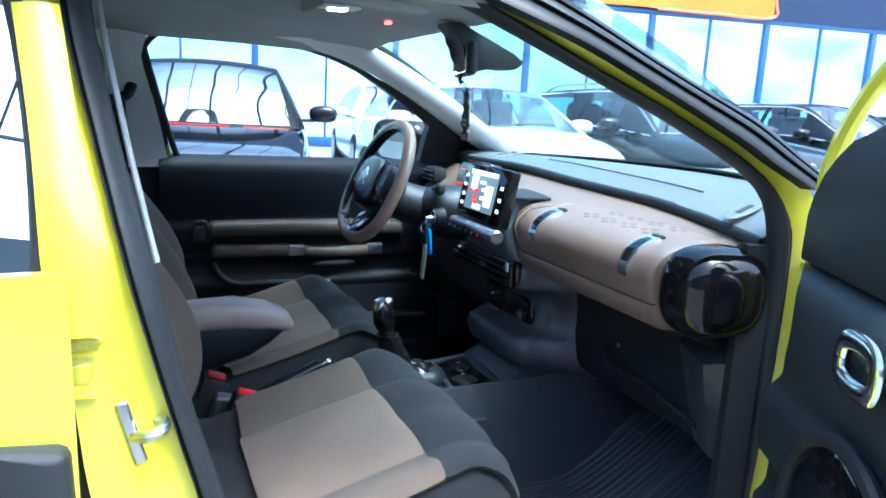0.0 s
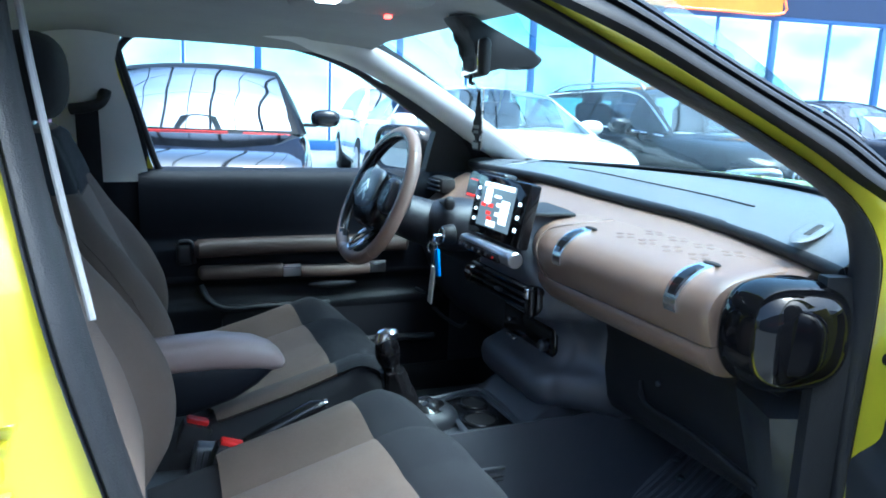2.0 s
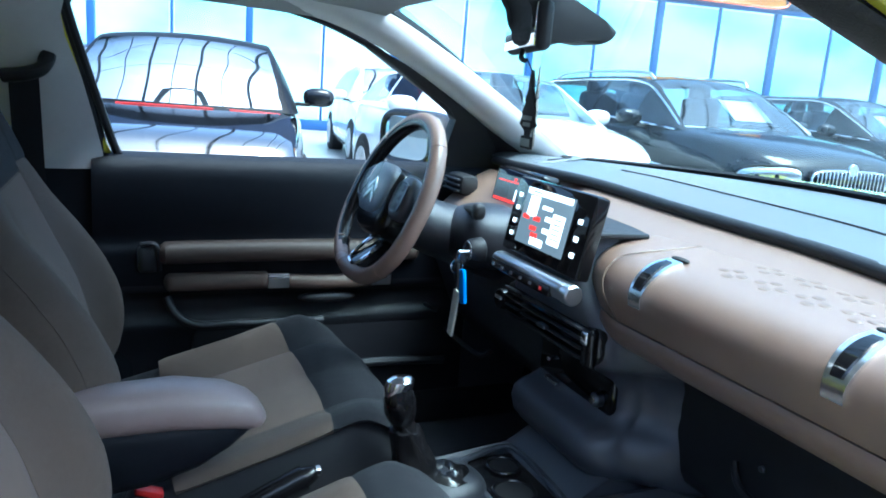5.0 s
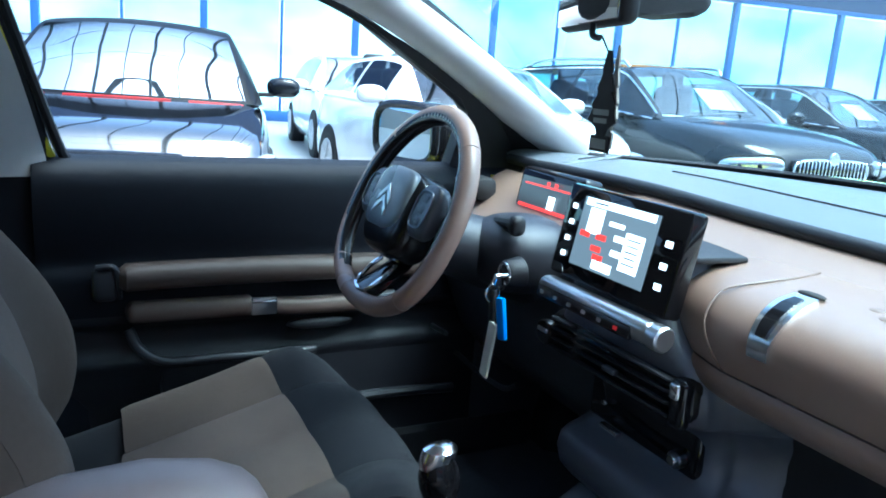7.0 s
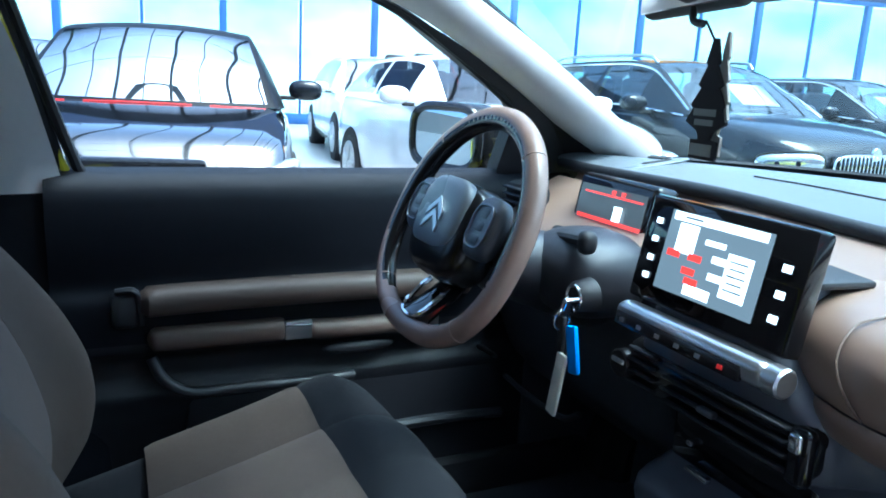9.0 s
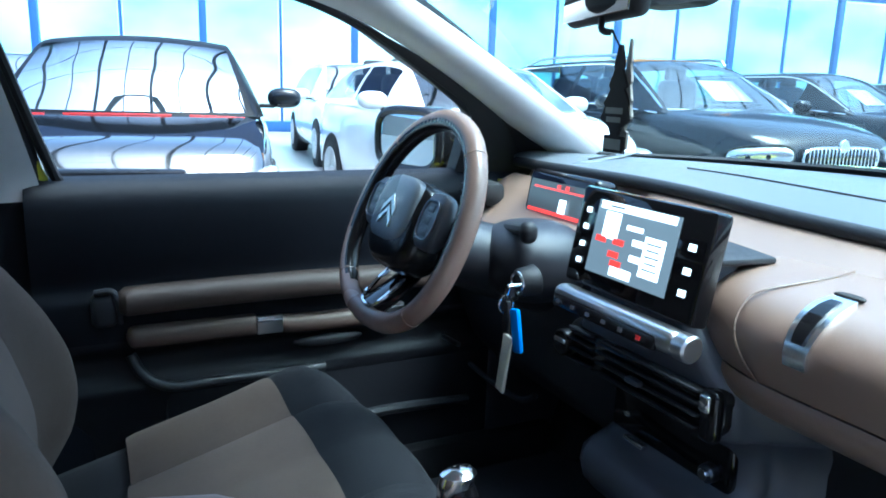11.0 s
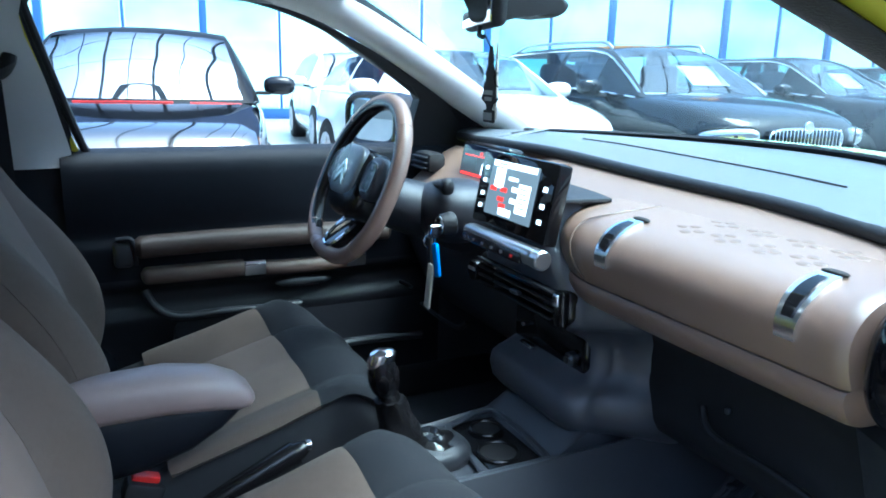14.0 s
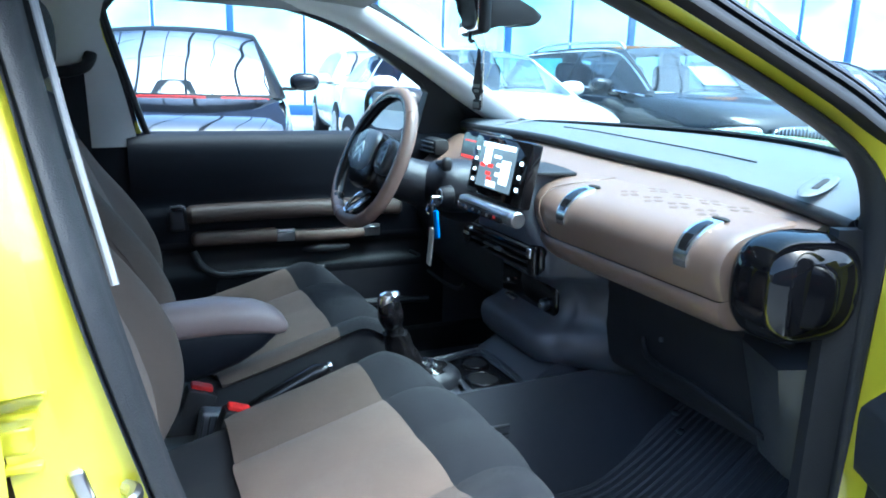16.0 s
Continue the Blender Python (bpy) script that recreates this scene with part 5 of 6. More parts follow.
# instrument display for the driver
cl = part("instrument_display", rbox(0.05, 0.205, 0.125, 0.012, 3, at=(0.742, 0.40, 0.985), turn=TILT), GLOSS_BLACK, DASH, "small digital instrument display")
part("display", rbox(0.002, 0.172, 0.092, 0, at=(0.7150, 0.40, 0.987), turn=TILT), glow_mat("dim_display", (0.16, 0.17, 0.18), 0.08), cl)
for z, w, h in ((1.020, 0.15, 0.003), (0.978, 0.165, 0.006), (0.966, 0.12, 0.003)):
    part("red_line", rbox(0.002, w, h, 0, at=(0.7130 - (1.0 - z) * 0.19 + 0.002, 0.395, z), turn=TILT), SCREEN_RED, cl)
part("digit", rbox(0.002, 0.018, 0.024, 0, at=(0.7118, 0.372, 0.994), turn=TILT), SCREEN_WHITE, cl)
for y in (0.39, 0.365):
    part("warning_light", rbox(0.002, 0.008, 0.007, 0, at=(0.7165, y, 1.027), turn=TILT), SCREEN_RED, cl)
part("display_foot", rbox(0.075, 0.225, 0.034, 0.010, 3, at=(0.712, 0.395, 0.936)), BLACK_PLASTIC, cl)
part("driver_shelf", sheet(lambda u, v: Vector((lerp(0.79, 0.66, v), lerp(0.20, 0.66, u), lerp(1.02, 0.93, v ** 1.3))), 12, 6, 0.01), BROWN_SKIN, DASH)
dv = part("driver_vent", rbox(0.05, 0.10, 0.05, 0.015, 2, at=(0.70, 0.63, 0.985)), DARK, DASH)
for k in range(3):
    part("slat", rbox(0.012, 0.08, 0.005, 0.002, 1, at=(0.672, 0.63, 0.972 + 0.013 * k)), BLACK_PLASTIC, dv)
part("tray_edge", tube([(0.70, 0.66, 0.60), (0.70, 0.56, 0.595), (0.70, 0.45, 0.602), (0.70, 0.40, 0.63)], 0.006, 8, 20), BLACK_PLASTIC, DASH)
part("knee_bar", tube([(0.655, 0.70, 0.655), (0.655, 0.63, 0.66)], 0.006, 8, 6), SATIN_DARK, DASH)
part("driver_lower", prism([(0.68, 0.93), (0.66, 0.80), (0.72, 0.66), (0.80, 0.58), (0.95, 0.58), (0.95, 0.95)], 0.17, 0.70, 'y', 0.02), END_PLASTIC, DASH)

# steering column and wheel
COLUMN = mat("black_column_shroud", (0.020, 0.022, 0.028), 0.40, spec=0.4, vary=0.12, bump=0.3, bump_scale=1200, scale=60)
AX = pose(0.415, 0.37, 0.983, 0, 24, 0)       # the wheel's own axes: x along the column
col = part("steering_column", loft([[Vector((0.40, 0.37, 0.965)).lerp(Vector((0.75, 0.37, 0.85)), t) + Vector((0.02 * math.sin(a) * 0, r * math.cos(a), r * 0.9 * math.sin(a))) for a in (2 * math.pi * i / 20 for i in range(20))] for t, r in ((0.12, 0.045), (0.2, 0.062), (0.5, 0.072), (1.0, 0.080))]), COLUMN, DASH)
part("ignition_boss", blob(0.085, 0.092, 0.066, at=(0.615, 0.310, 0.921), p=2.5, nu=28, nv=16), COLUMN, col)
part("ignition_lock", disc(0.022, 0.03, 28, 'x', at=(0.549, 0.222, 0.911), r2=0.026), BLACK_PLASTIC, col)
part("lock_ring", tube([(0.5335, 0.222 + 0.016 * math.cos(a), 0.911 + 0.016 * math.sin(a)) for a in (2 * math.pi * k / 12 for k in range(12))], 0.003, 8, 36, closed=True, up=(1, 0, 0)), CHROME, col)
part("stalk", tube([(0.57, 0.32, 0.975), (0.56, 0.27, 0.982), (0.555, 0.235, 0.985)], 0.008, 8), BLACK_PLASTIC, col)
part("stalk_end", blob(0.013, 0.013, 0.017, at=(0.554, 0.232, 0.985), p=2.6), BLACK_PLASTIC, col)
SW = thing("steering_wheel", "brown and black leather steering wheel with a flattened bottom", "steering wheel")
SW.matrix_basis = AX


def rim_pt(a, R=0.182):
    c, n = math.cos(a), math.sin(a)
    if n < 0:
        y, z = R * math.copysign(abs(c) ** 0.88, c), -0.158 * abs(n) ** 0.80
    else:
        y, z = R * c, 0.96 * R * n
    return (0, y, z)


part("rim_lining", tube([rim_pt(2 * math.pi * k / 32, 0.1785) for k in range(32)], 0.0156, 12, 96, closed=True, up=(1, 0, 0)), SATIN_BLACK, SW, "black leather inside of the rim")
for k in range(4):
    a = math.pi * (0.25 + 0.5 * k)
    p, q = Vector(rim_pt(a - 0.004)), Vector(rim_pt(a + 0.004))
    part("rim_stitch", tube([p + (p - q).normalized() * 0.0012, q + (q - p).normalized() * 0.0012], 0.0172, 14, 2), WHEEL_SKIN, SW)
part("rim", tube([rim_pt(2 * math.pi * k / 32) for k in range(32)], 0.0165, 12, 96, closed=True, up=(1, 0, 0)), WHEEL_SKIN, SW, "brown leather steering wheel rim")
# Hub light and shade put into two tones: grey above, black below.
part("hub", blob(0.044, 0.084, 0.074, at=(0.012, 0, -0.004), p=3.4, nu=32, nv=18), SATIN_BLACK, SW, "lower hub, blackened for its shaded face")
part("airbag_cover", blob(0.016, 0.068, 0.055, at=(-0.0205, 0.004, 0.014), p=3.4, nu=32, nv=18), HUB_SHEEN, SW, "airbag cover, greyed for the light it catches")
part("spoke", tube([(0.05, 0.06, 0.005), (0.035, 0.11, 0.01), (0.004, 0.168, 0.012)], lambda t: 0.034 - 0.012 * t, 10, flat=0.5, up=(1, 0, 0)), BLACK_PLASTIC, SW)
part("spoke", tube([(0.05, -0.06, 0.005), (0.035, -0.11, 0.01), (0.004, -0.168, 0.012)], lambda t: 0.034 - 0.012 * t, 10, flat=0.5, up=(1, 0, 0)), BLACK_PLASTIC, SW)
part("spoke", tube([(0.05, 0, -0.06), (0.03, 0, -0.10), (0.0, 0, -0.145)], lambda t: 0.030 + 0.012 * t, 14, 16, flat=0.34, up=(1, 0, 0)), GLOSS_BLACK, SW, "glossy black lower spoke")
for s in (1, -1):
    part("switch_pod", blob(0.016, 0.036, 0.044, at=(-0.004, s * 0.100, 0.016), p=3.2, nu=24, nv=14), CENTRE, SW)
    part("pod_rim", tube([(-0.0198, s * 0.102 + 0.024 * math.copysign(abs(math.cos(a)) ** 0.6, math.cos(a)), 0.016 + 0.030 * math.copysign(abs(math.sin(a)) ** 0.6, math.sin(a))) for a in (2 * math.pi * k / 20 for k in range(20))], 0.0018, 6, 60, closed=True, up=(1, 0, 0)), SATIN_DARK, SW)
for dz in (-0.012, 0.007):
    part("emblem", loft([[(x, y * 0.023, dz + 0.022 - 0.022 * abs(y) + h) for x, h in ((-0.033, -0.0055), (-0.0385, -0.0055), (-0.0385, 0.0055), (-0.033, 0.0055))] for y in (-1, -0.5, 0, 0.5, 1)]), SATIN, SW, "chrome double-chevron emblem", angle=20)
part("spoke_trim", tube([(0.02, 0.03, -0.082), (0.008, 0.034, -0.105), (-0.006, 0.026, -0.135), (-0.008, 0.0, -0.143), (-0.006, -0.026, -0.135), (0.008, -0.034, -0.105), (0.02, -0.03, -0.082)], 0.004, 6, 40), CHROME, SW)
for s in (1, -1):
    for k in range(3):
        part("wheel_button", rbox(0.006, 0.022, 0.014, 0.003, 2, at=(-0.018, s * 0.102, -0.002 + 0.018 * k)), CONSOLE, SW)

# keys in the ignition
keys = thing("car_keys", "key in the ignition with a blue tag and a pale tag", "keys")
part("key_head", rbox(0.026, 0.009, 0.030, 0.004, 3, at=(0.516, 0.207, 0.903), turn=Matrix.Rotation(radians(24), 3, "X")), CHROME, keys)
part("ring", tube([(0.506 + 0.012 * math.cos(a), 0.206, 0.886 + 0.014 * math.sin(a)) for a in (2 * math.pi * k / 12 for k in range(12))], 0.0018, 6, 36, closed=True), CHROME, keys)
part("blue_tag", rbox(0.008, 0.022, 0.065, 0.004, 2, at=(0.508, 0.178, 0.853), turn=Matrix.Rotation(radians(-14), 3, 'X')), BLUE_TAG, keys)
part("pale_tag", rbox(0.006, 0.022, 0.095, 0.003, 2, at=(0.505, 0.203, 0.795), turn=Matrix.Rotation(radians(10), 3, 'X')), WHITE_TAG, keys)
part("dark_fob", rbox(0.008, 0.016, 0.06, 0.004, 2, at=(0.507, 0.206, 0.862)), BLACK_PLASTIC, keys)

# inside mirror and what hangs from it
mr = part("inside_mirror", rbox(0.026, 0.205, 0.074, 0.012, 3, at=(0.524, 0.052, 1.309), turn=Matrix.Rotation(radians(-15), 3, 'Z')), BLACK_PLASTIC, CAR, "black inside mirror")
part("mirror_glass", rbox(0.003, 0.193, 0.062, 0.001, 1, at=(0.5105, 0.0545, 1.309), turn=Matrix.Rotation(radians(-15), 3, 'Z')), MIRROR, mr)
part("sensor_cover", prism([(0.440, 1.384), (0.478, 1.386), (0.530, 1.360), (0.610, 1.327), (0.639, 1.314), (0.628, 1.298), (0.608, 1.290), (0.575, 1.293), (0.555, 1.297), (0.539, 1.288), (0.520, 1.281), (0.496, 1.281), (0.489, 1.293), (0.492, 1.315), (0.487, 1.336), (0.476, 1.350), (0.461, 1.360)], -0.03, 0.05, 'y', 0.008), BLACK_PLASTIC, mr, "black cover behind the inside mirror")
part("mirror_arm", tube([(0.51, 0.02, 1.310), (0.52, 0.05, 1.308), (0.530, 0.085, 1.305)], 0.009, 8, 8), BLACK_PLASTIC, mr)
part("dipping_lever", tube([(0.505, 0.03, 1.275), (0.498, 0.02, 1.262), (0.496, 0.004, 1.258)], 0.004, 8, 8), BLACK_PLASTIC, mr)
fresh = thing("air_freshener", "dark tree-shaped air freshener hanging from the mirror", "air freshener")
part("cord", tube([(0.499, 0.004, 1.262), (0.507, -0.004, 1.242)], 0.0012, 6), BLACK_CLOTH, fresh)
half = [(0.003, 1.245), (0.010, 1.222), (0.007, 1.219), (0.018, 1.200), (0.013, 1.197), (0.026, 1.180), (0.022, 1.177), (0.031, 1.163), (0.012, 1.154), (0.008, 1.146), (0.020, 1.145), (0.020, 1.126)]
tree = part("tree", prism([(y, z - 1.2) for y, z in half] + [(-y, z - 1.2) for y, z in half[::-1]], -0.0015, 0.0015, 'x'), BLACK_CLOTH, fresh, at=pose(0.507, -0.006, 1.2, 0, 0, -6))
PALE_CARD = mat("pale_card", (0.30, 0.29, 0.26), 0.7)
part("tree", prism([(y * 0.9, z - 1.2) for y, z in half] + [(-y * 0.9, z - 1.2) for y, z in half[::-1]], -0.0012, 0.0012, 'x'), PALE_CARD, fresh, "pale card tree behind the dark one", at=pose(0.512, -0.016, 1.206, 3, 0, -24))
TAG_GREY = mat("grey_print", (0.22, 0.23, 0.22), 0.6)
for z, w, h in ((-0.027, 0.034, 0.007), (-0.037, 0.028, 0.006), (-0.0645, 0.034, 0.012)):
    part("printed_bar", rbox(0.0008, w, h, 0, at=(-0.0021, 0.002, z)), TAG_GREY, tree)


# ---------------------------------------------------------------- seats
def edge_roll(u, v, n=8):
    """1 inside a panel, falling to 0 at its seams."""
    return 1 - max(abs(2 * u - 1) ** n, abs(2 * v - 1) ** (n + 4))


def panel(f, u0, u1, v0, v1, nu, nv, puff=0.006):
    """A stuffed panel of cover cloth on the surface f, tucked in at its seams."""
    return sheet(lambda u, v: f(lerp(u0, u1, u), lerp(v0, v1, v), 0.0012 + puff * edge_roll(u, v)), nu, nv, 0.012)


def seam(f, pts, n=30):
    return tube([f(u, v, 0.0022) for u, v in pts], 0.0016, 6, n)


def cushion_at(yc):
    def f(u, v, lift=0.0):
        """u across, v from the back to the front."""
        w = lerp(-0.285, 0.285, u)
        x = lerp(-0.12, 0.425, v)
        e = abs(w)
        z = curve1([(-0.12, 0.508), (0.0, 0.540), (0.10, 0.568), (0.20, 0.596), (0.27, 0.615), (0.33, 0.628), (0.37, 0.622), (0.40, 0.600), (0.418, 0.565), (0.425, 0.52)], x)
        z += 0.004 * math.sin(math.pi * min(1, e / 0.15)) if e < 0.15 else 0
        t = min(max((e - 0.15) / 0.10, 0), 1)
        z += 0.030 * (3 * t * t - 2 * t ** 3) * (1 if x < 0.33 else max(0.3, 1 - (x - 0.33) / 0.12))
        z -= 0.045 * max(0, (e - 0.258) / 0.027) ** 2
        x -= 0.055 * (e / 0.285) ** 3 * max(0, (v - 0.5) / 0.5)
        return Vector((x - lift * (v > 0.95), yc + w, z + lift))
    return f


def backrest_at(yc):
    mid = [(0.55, -0.150), (0.62, -0.135), (0.70, -0.128), (0.80, -0.148), (0.90, -0.190), (1.0, -0.232), (1.06, -0.252), (1.11, -0.272), (1.14, -0.295)]
    side = [(0.55, -0.135), (0.60, -0.105), (0.64, -0.084), (0.70, -0.074), (0.75, -0.079), (0.82, -0.105), (0.89, -0.148), (0.97, -0.207), (1.03, -0.238), (1.11, -0.272), (1.14, -0.295)]

    def f(u, v, lift=0.0):
        z = lerp(0.55, 1.14, v)
        w = lerp(-0.285, 0.285, u) * curve1([(0.55, 0.93), (0.66, 1.0), (0.95, 0.95), (1.06, 0.86), (1.12, 0.76), (1.14, 0.66)], z)
        e = abs(lerp(-1, 1, u))
        t = min(max((e - 0.46) / 0.34, 0), 1)
        t = 3 * t * t - 2 * t ** 3
        x = lerp(curve1(mid, z), curve1(side, z), t) - 0.055 * max(0, (e - 0.80) / 0.20) ** 2.2
        if yc < 0 and u < 0.5:
            x -= 0.045 * t * math.sin(math.pi * min(max((z - 0.58) / 0.42, 0), 1)) ** 0.7      # outer bolster set back to fit the camera's view
        return Vector((x + lift, yc + w, z + lift * (v > 0.95)))
    return f


def skin(f, nu, nv, inner):
    """A closed body under the surface f; inner says where a point of its far side lies."""
    rings = []
    for k in range(nv + 1):
        row = [f(i / nu, k / nv, -0.001) for i in range(nu + 1)]
        rings.append([inner(row[0])] + row + [inner(row[-1])])
    return loft(rings)


def make_seat(s):
    """A front seat; s: +1 the driver's, -1 the passenger's."""
    seat = thing("front_seat", "brown and black cloth front seat" + (" with a taupe centre armrest" if s > 0 else " beside the open door"), "car seat", "front seats")
    yc = 0.345 * s
    if s < 0:
        seat.location = (-0.014, 0, -0.006)
    cf, bf = cushion_at(yc), backrest_at(yc)
    part("cushion", skin(cf, 40, 30, lambda p: Vector((p.x, p.y, 0.43))), BLACK_CLOTH, seat, "black cloth seat cushion")
    part("cushion_insert", panel(cf, 0.237, 0.763, 0.215, 0.708, 18, 22), BROWN_CLOTH, seat, "brown cloth seat panel")
    part("front_roll", panel(cf, 0.237, 0.763, 0.712, 0.985, 18, 16, 0.005), BLACK_CLOTH, seat, "black cloth front roll")
    for a, b in ((0.03, 0.233), (0.767, 0.97)):
        part("cushion_bolster", panel(cf, a, b, 0.225, 0.708, 14, 22, 0.004), BROWN_DARK, seat, "brown cloth side bolster")
        part("front_roll", panel(cf, a, b, 0.712, 0.985, 14, 16, 0.004), BLACK_CLOTH, seat)
    part("backrest", skin(bf, 40, 34, lambda p: Vector((p.x - 0.085, p.y, p.z))), BROWN_DARK, seat, "backrest with brown cloth sides")
    part("backrest_insert", panel(bf, 0.272, 0.728, 0.06, 0.775, 16, 26), BROWN_CLOTH, seat, "brown cloth backrest panel")
    part("backrest_cap", panel(bf, 0.272, 0.728, 0.781, 0.985, 16, 12, 0.004), BLACK_CLOTH, seat)
    for a, b in ((0.015, 0.268), (0.732, 0.985)):
        part("backrest_bolster", panel(bf, a, b, 0.03, 0.80, 16, 30, 0.004), BROWN_DARK, seat, "brown cloth backrest bolster")
        part("backrest_cap", panel(bf, a, b, 0.806, 0.985, 14, 12, 0.003), BLACK_CLOTH, seat)
    for u in (0.235, 0.765):
        part("seam", seam(cf, [(u, lerp(0.215, 0.96, k / 10)) for k in range(11)], 40), BROWN_DARK, seat)
    part("headrest", blob(0.068, 0.135, 0.088, at=(-0.322, yc, 1.236), p=2.7, nu=24, nv=14), BLACK_CLOTH, seat, "black cloth headrest")
    for dy in (-0.06, 0.06):
        part("headrest_post", tube([(-0.325, yc + dy, 1.08), (-0.335, yc + dy, 1.19)], 0.007, 8), CHROME, seat)
    part("seat_base", rbox(0.42, 0.44, 0.14, 0.03, 2, at=(0.12, yc, 0.40)), BLACK_PLASTIC, seat)
    for dy in (-0.17, 0.17):
        part("seat_rail", rbox(0.60, 0.035, 0.03, 0.006, 2, at=(0.10, yc + dy, 0.345)), STEEL, seat)
    return seat


seat_l = make_seat(1)
make_seat(-1)
rings = []
for x, z, h, w in ((-0.20, 0.718, 0.030, 0.036), (-0.10, 0.722, 0.034, 0.044), (0.0, 0.725, 0.035, 0.048), (0.07, 0.716, 0.032, 0.047), (0.105, 0.706, 0.026, 0.041), (0.122, 0.698, 0.018, 0.030), (0.131, 0.694, 0.006, 0.014)):
    rings.append([(x, 0.062 + w * math.copysign(abs(math.cos(a)) ** 0.7, math.cos(a)), z + h * math.copysign(abs(math.sin(a)) ** 0.8, math.sin(a))) for a in (2 * math.pi * i / 18 for i in range(18))])
under_arm = []
for x, low, w in ((-0.20, 0.590, 0.034), (-0.12, 0.596, 0.040), (-0.04, 0.606, 0.043), (0.03, 0.628, 0.043), (0.075, 0.655, 0.040), (0.105, 0.680, 0.032), (0.115, 0.694, 0.020)):
    under_arm.append([(x, 0.062 + w * math.copysign(abs(math.cos(a)) ** 0.6, math.cos(a)), lerp(low, 0.712, 0.5) + (0.712 - low) / 2 * math.copysign(abs(math.sin(a)) ** 0.7, math.sin(a))) for a in (2 * math.pi * i / 18 for i in range(18))])
part("armrest_body", loft(under_arm), LINING, seat_l)
part("armrest", loft(rings), ARM_SKIN, seat_l, "taupe leatherette centre armrest")

# centre console
con = part("centre_console", prism([(-0.30, 0.34), (-0.30, 0.50), (-0.02, 0.48), (0.10, 0.455), (0.24, 0.455), (0.33, 0.53), (0.42, 0.545), (0.60, 0.55), (0.66, 0.61), (0.98, 0.66), (0.98, 0.34)], -0.115, 0.115, 'y', 0.012), CONSOLE)
tagged(con, "black centre console with cup holders between the seats", "centre console")
part("cup_tray", rbox(0.105, 0.185, 0.012, 0.005, 2, at=(0.545, 0.0, 0.5455)), SATIN_BLACK, con)
part("tray_frame", tube([(0.493, 0.078, 0.556), (0.586, 0.104, 0.558), (0.606, 0.06, 0.558), (0.598, -0.09, 0.558), (0.575, -0.104, 0.558), (0.482, -0.098, 0.556), (0.478, -0.05, 0.556), (0.482, 0.05, 0.556)], 0.007, 8, 90, closed=True, flat=0.7), CONSOLE, con)
for x, y, r in ((0.532, -0.040, 0.036), (0.555, 0.045, 0.030)):
    cup = part("cup_holder", disc(r * 0.93, 0.004, 24, 'z', at=(x, y, 0.552)), DARK, con)
    part("cup_rim", tube([(x + r * math.cos(a), y + r * math.sin(a), 0.554) for a in (2 * math.pi * k / 12 for k in range(12))], 0.004, 8, 48, closed=True), SATIN_BLACK, cup)
part("console_rail", rbox(0.19, 0.018, 0.020, 0.007, 3, at=(0.505, -0.108, 0.556)), CONSOLE, con, "grey side rail of the console")
part("tunnel_lining", sheet(lambda u, v: Vector((lerp(0.40, 1.0, u), -0.118 - 0.055 * (1 - v) - 0.055 * u * (1 - 0.3 * v), lerp(0.33, 0.600 - 0.03 * (1 - u), v))), 14, 10, -0.01), CONSOLE, con, "smooth dark side of the tunnel", angle=70)
cvent = part("rear_duct", rbox(0.060, 0.016, 0.040, 0.008, 3, at=(0.505, -0.150, 0.470)), DARK, con)
for k in range(4):
    part("slat", rbox(0.054, 0.006, 0.003, 0.001, 1, at=(0.505, -0.159, 0.457 + 0.009 * k)), BLACK_PLASTIC, cvent)
part("duct_ledge", rbox(0.095, 0.020, 0.010, 0.004, 2, at=(0.490, -0.148, 0.498)), CONSOLE, con)
gear = part("gear_lever", tube([(0.372, 0.022, 0.575), (0.356, 0.022, 0.63), (0.342, 0.022, 0.69)], lambda t: 0.030 - 0.012 * t, 12, 12), SATIN_BLACK, con, "gear lever with a chrome-topped knob")
part("knob", tube([(0.345, 0.02, 0.672), (0.338, 0.02, 0.705), (0.334, 0.02, 0.742)], lambda t: 0.017 + 0.010 * math.sin(math.pi * min(1, t * 1.05)) ** 0.8, 14, 14), GLOSS_BLACK, gear)
part("knob_cap", loft([[(0.334 + dx + w * math.cos(a), 0.02 + 0.8 * w * math.sin(a), 0.744 + h) for a in (2 * math.pi * i / 18 for i in range(18))] for dx, w, h in ((-0.004, 0.020, -0.020), (0.0, 0.024, -0.008), (0.003, 0.023, 0.004), (0.006, 0.014, 0.010), (0.007, 0.004, 0.011))]), CHROME, gear, "chrome cap of the gear knob")
rings = []
for k in range(13):
    t = k / 12
    r0, z = lerp(0.024, 0.044, t ** 1.4), lerp(0.662, 0.560, t) + 0.003 * math.sin(t * 15)
    rings.append([(lerp(0.350, 0.380, t) + r0 * 1.1 * math.cos(a) * (1 + 0.07 * math.sin(5 * a + 6 * t)), 0.021 + r0 * math.sin(a) * (1 + 0.07 * math.cos(4 * a - 5 * t)), z + 0.003 * math.sin(7 * a + 9 * t)) for a in (2 * math.pi * i / 28 for i in range(28))])
part("gaiter", loft(rings), SATIN_BLACK, gear, "folded black leather gaiter")
part("gaiter_ring", blob(0.068, 0.060, 0.030, at=(0.424, 0.004, 0.556), p=2.4, nu=32, nv=16), END_PLASTIC, gear, "rounded dark collar")
rings = []
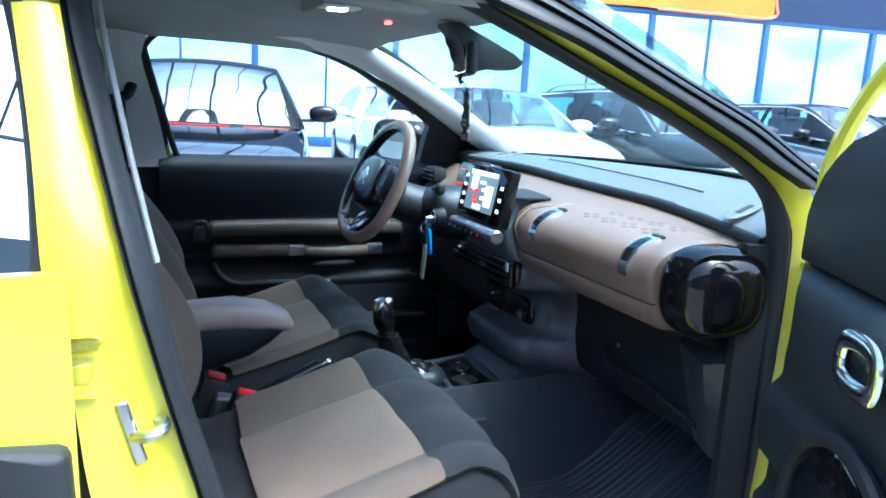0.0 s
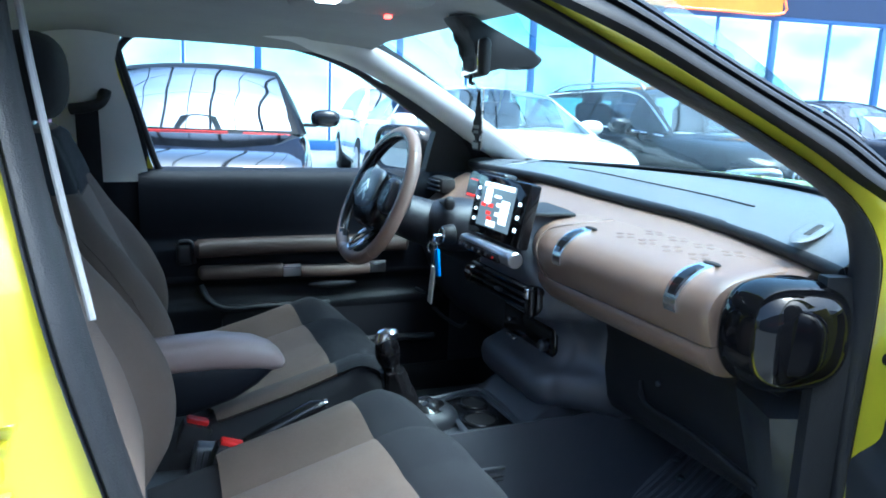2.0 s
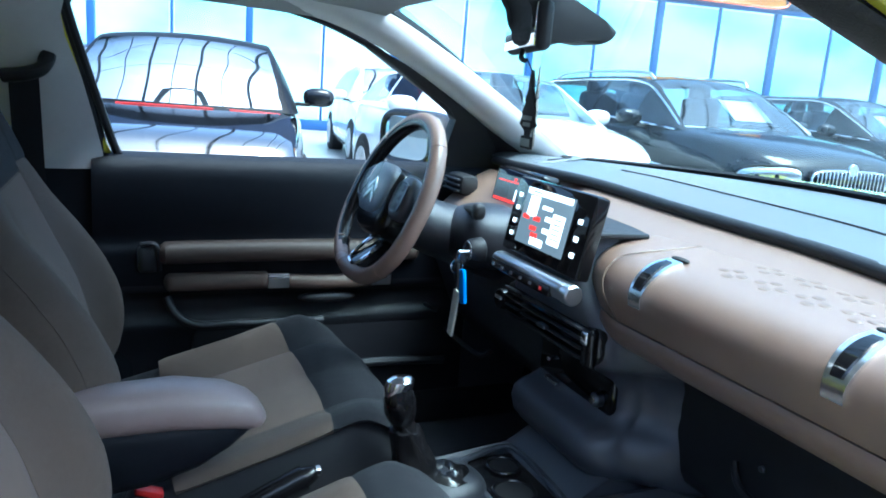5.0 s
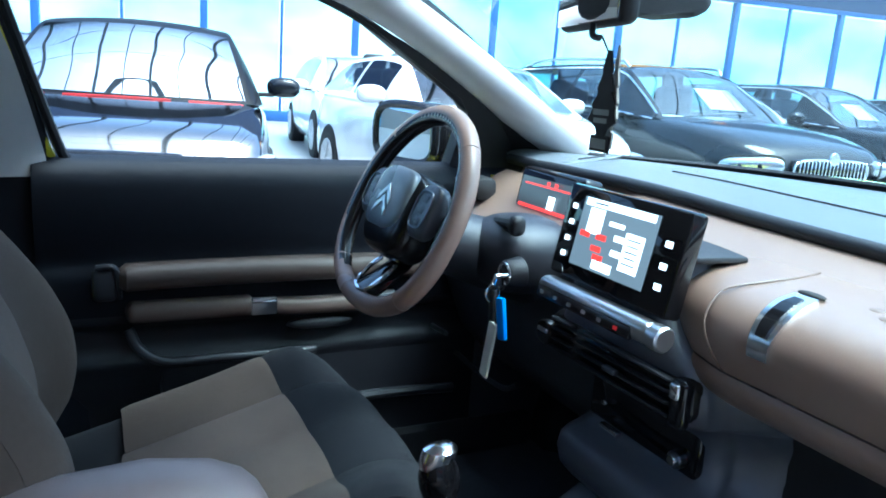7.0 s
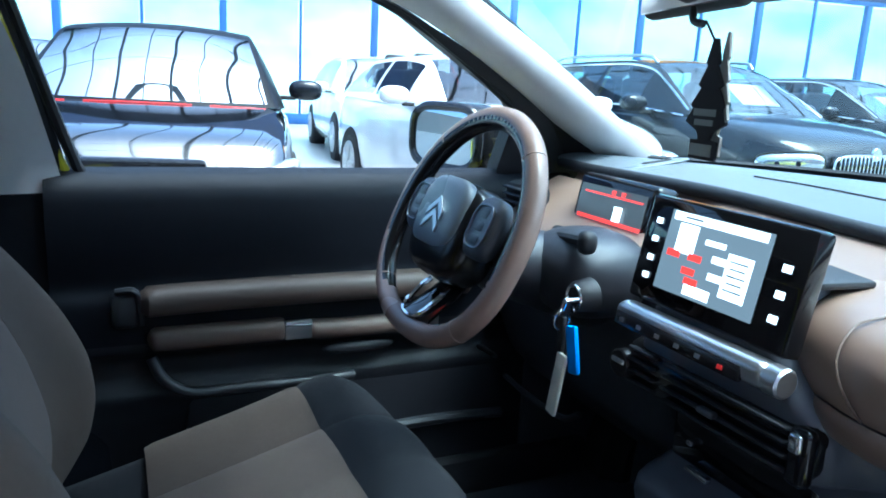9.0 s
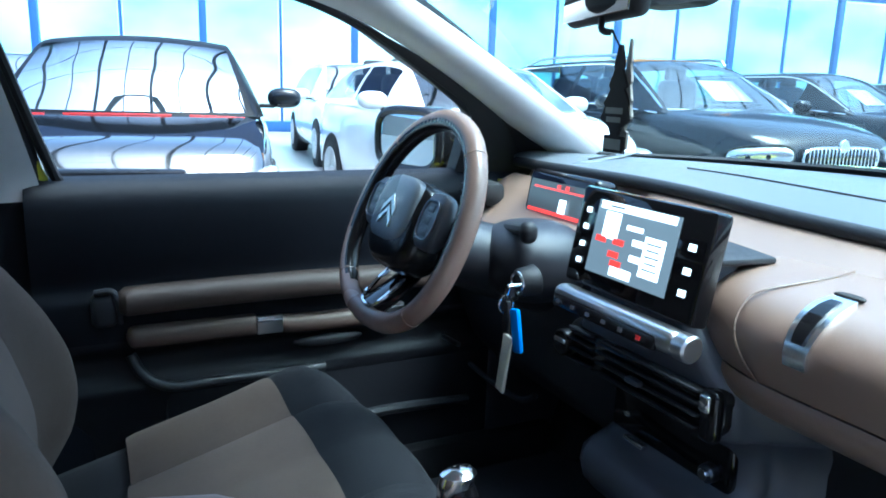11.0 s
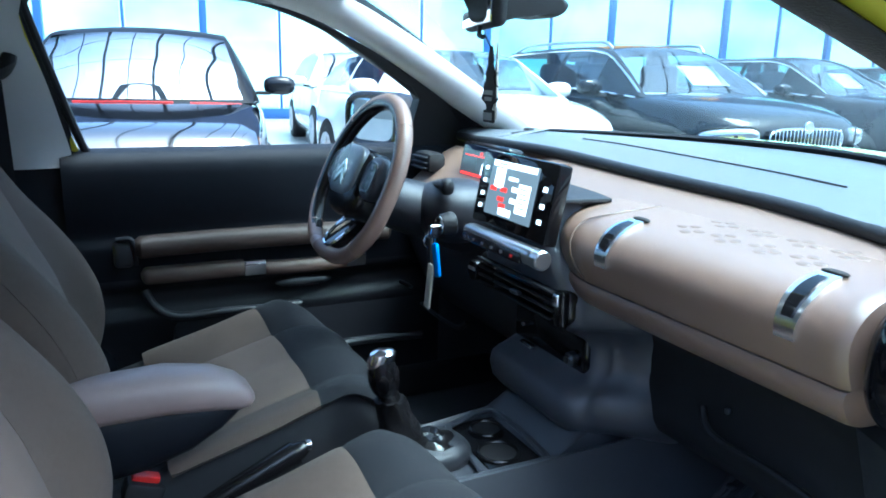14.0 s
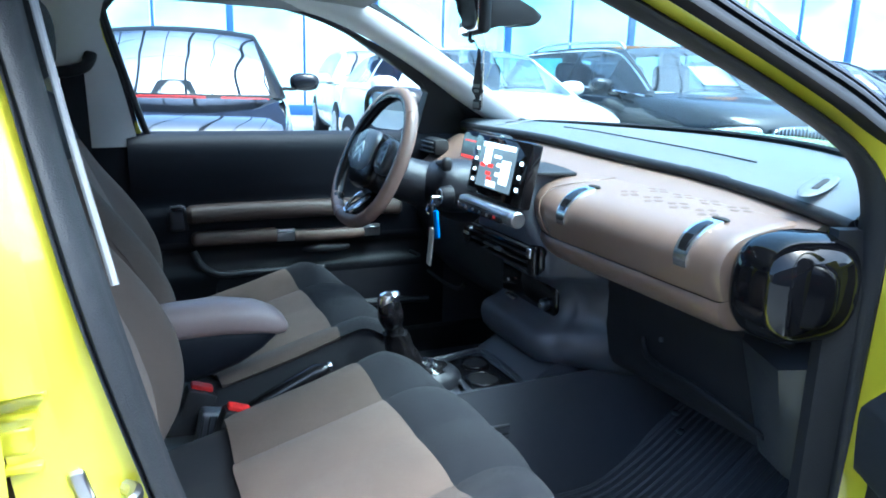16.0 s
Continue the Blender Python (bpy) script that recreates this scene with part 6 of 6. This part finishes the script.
for k in range(7):
    t = k / 6
    r0 = lerp(0.044, 0.004, t)
    rings.append([(0.420 + r0 * 1.1 * math.cos(a), 0.004 + r0 * math.sin(a), 0.578 + 0.012 * math.sin(math.pi * t * 0.9) + 0.0035 * math.sin(4 * a + 8 * t)) for a in (2 * math.pi * i / 32 for i in range(32))])
part("gaiter_fold", loft(rings), SATIN_BLACK, gear, "bunched black leather")
hb = part("handbrake", tube([(0.0, 0.03, 0.505), (0.08, 0.03, 0.545), (0.19, 0.03, 0.594)], lambda t: 0.0165 + 0.004 * t, 14, 20), SATIN_BLACK, con, "black handbrake lever")
part("release_button", tube([(0.186, 0.03, 0.592), (0.200, 0.03, 0.598), (0.207, 0.03, 0.601)], lambda t: 0.0165 - 0.006 * t * t, 12, 8), SATIN_BLACK, hb)
part("button_end", disc(0.0095, 0.010, 16, "x", at=(0.210, 0.03, 0.6025)), CHROME, hb)
for x, y in ((-0.04, 0.088), (0.013, -0.033)):
    bk = part("belt_buckle", rbox(0.06, 0.045, 0.10, 0.008, 2, at=(x - 0.012, y, 0.520), turn=Matrix.Rotation(radians(20), 3, 'Y')), BLACK_PLASTIC, CAR, "black seat belt buckle")
    part("red_button", rbox(0.043, 0.024, 0.012, 0.004, 2, at=(x + 0.004, y, 0.5715), turn=Matrix.Rotation(radians(20), 3, 'Y')), RED, bk)
hs = part("buckle_stalk", rbox(0.050, 0.040, 0.085, 0.010, 3, at=(-0.030, 0.030, 0.505), turn=Matrix.Rotation(radians(12), 3, 'Y')), CONSOLE, CAR, "grey ribbed housing of a belt buckle")
for k in range(4):
    part("rib", rbox(0.004, 0.044, 0.060, 0.0015, 1, at=(-0.048 + 0.012 * k, 0.030, 0.512), turn=Matrix.Rotation(radians(12), 3, 'Y')), END_PLASTIC, hs)
bl = part("seat_belt", sheet(lambda u, v: Vector((lerp(-0.266, -0.214, u) + 0.010 * (1 - v), lerp(0.672, 0.628, v), lerp(0.62, 1.17, v) + 0.02 * u)), 2, 14, 0.002), BLACK_CLOTH, CAR, "black seat belt")
part("belt_guide", tube([(-0.275, 0.632, 1.168), (-0.235, 0.624, 1.175), (-0.207, 0.624, 1.188), (-0.197, 0.634, 1.215)], 0.017, 10, 20, flat=0.8), BLACK_PLASTIC, bl)
# ceiling lamp
dome = part("dome_lamp", rbox(0.22, 0.20, 0.03, 0.012, 3, at=(0.24, -0.06, 1.392)), HEADLINER, CAR)
part("lamp_cover", rbox(0.075, 0.055, 0.006, 0.003, 2, at=(0.170, -0.135, 1.3755)), PILLAR_GREY, dome)
part("lamp_glass", rbox(0.036, 0.030, 0.006, 0.003, 2, at=(0.165, -0.14, 1.3715)), glow_mat("lit_lamp", (1.0, 0.98, 0.94), 3.0), dome)
part("red_light", rbox(0.014, 0.014, 0.008, 0.003, 2, at=(0.32, 0.02, 1.374)), glow_mat("red_lamp", (1.0, 0.03, 0.02), 3.0), dome)
# rubber mat, bent up the toe board
def toe(x):
    return 0.338 + 0.9 * max(0.0, x - 0.70) ** 1.3


part("toe_board", sheet(lambda u, v: (lerp(0.40, 1.06, u), lerp(-0.68, -0.10, v), toe(lerp(0.40, 1.06, u)) - 0.012), 20, 4, 0.01), CARPET, CAR)
mat_ob = part("floor_mat", sheet(lambda u, v: Vector((lerp(0.46, 1.0, u), lerp(-0.62, -0.19, v), toe(lerp(0.46, 1.0, u)) + 0.004)), 24, 6, 0.008), MAT_RUBBER, None)
tagged(mat_ob, "black ribbed rubber floor mat in the footwell", "floor mat")
for k in range(22):
    part("rib", tube([(x, -0.60 + 0.0188 * k, toe(x) + 0.0065) for x in (0.49, 0.58, 0.67, 0.73, 0.80, 0.88, 0.96)], 0.0042, 6, 18), MAT_RUBBER, mat_ob)
for k in range(3):
    part("mat_border", tube([(0.47, -0.612 + 0.208 * k, 0.348), (0.70, -0.612 + 0.208 * k, 0.348), (0.84, -0.612 + 0.208 * k, toe(0.84) + 0.009), (0.99, -0.612 + 0.208 * k, toe(0.99) + 0.009)], 0.007, 6, 24), MAT_RUBBER, mat_ob)
for x, y in ((0.93, -0.205), (0.905, -0.250)):
    part("mat_clip", blob(0.010, 0.010, 0.006, at=(x, y, toe(x) + 0.010)), SATIN_DARK, mat_ob)
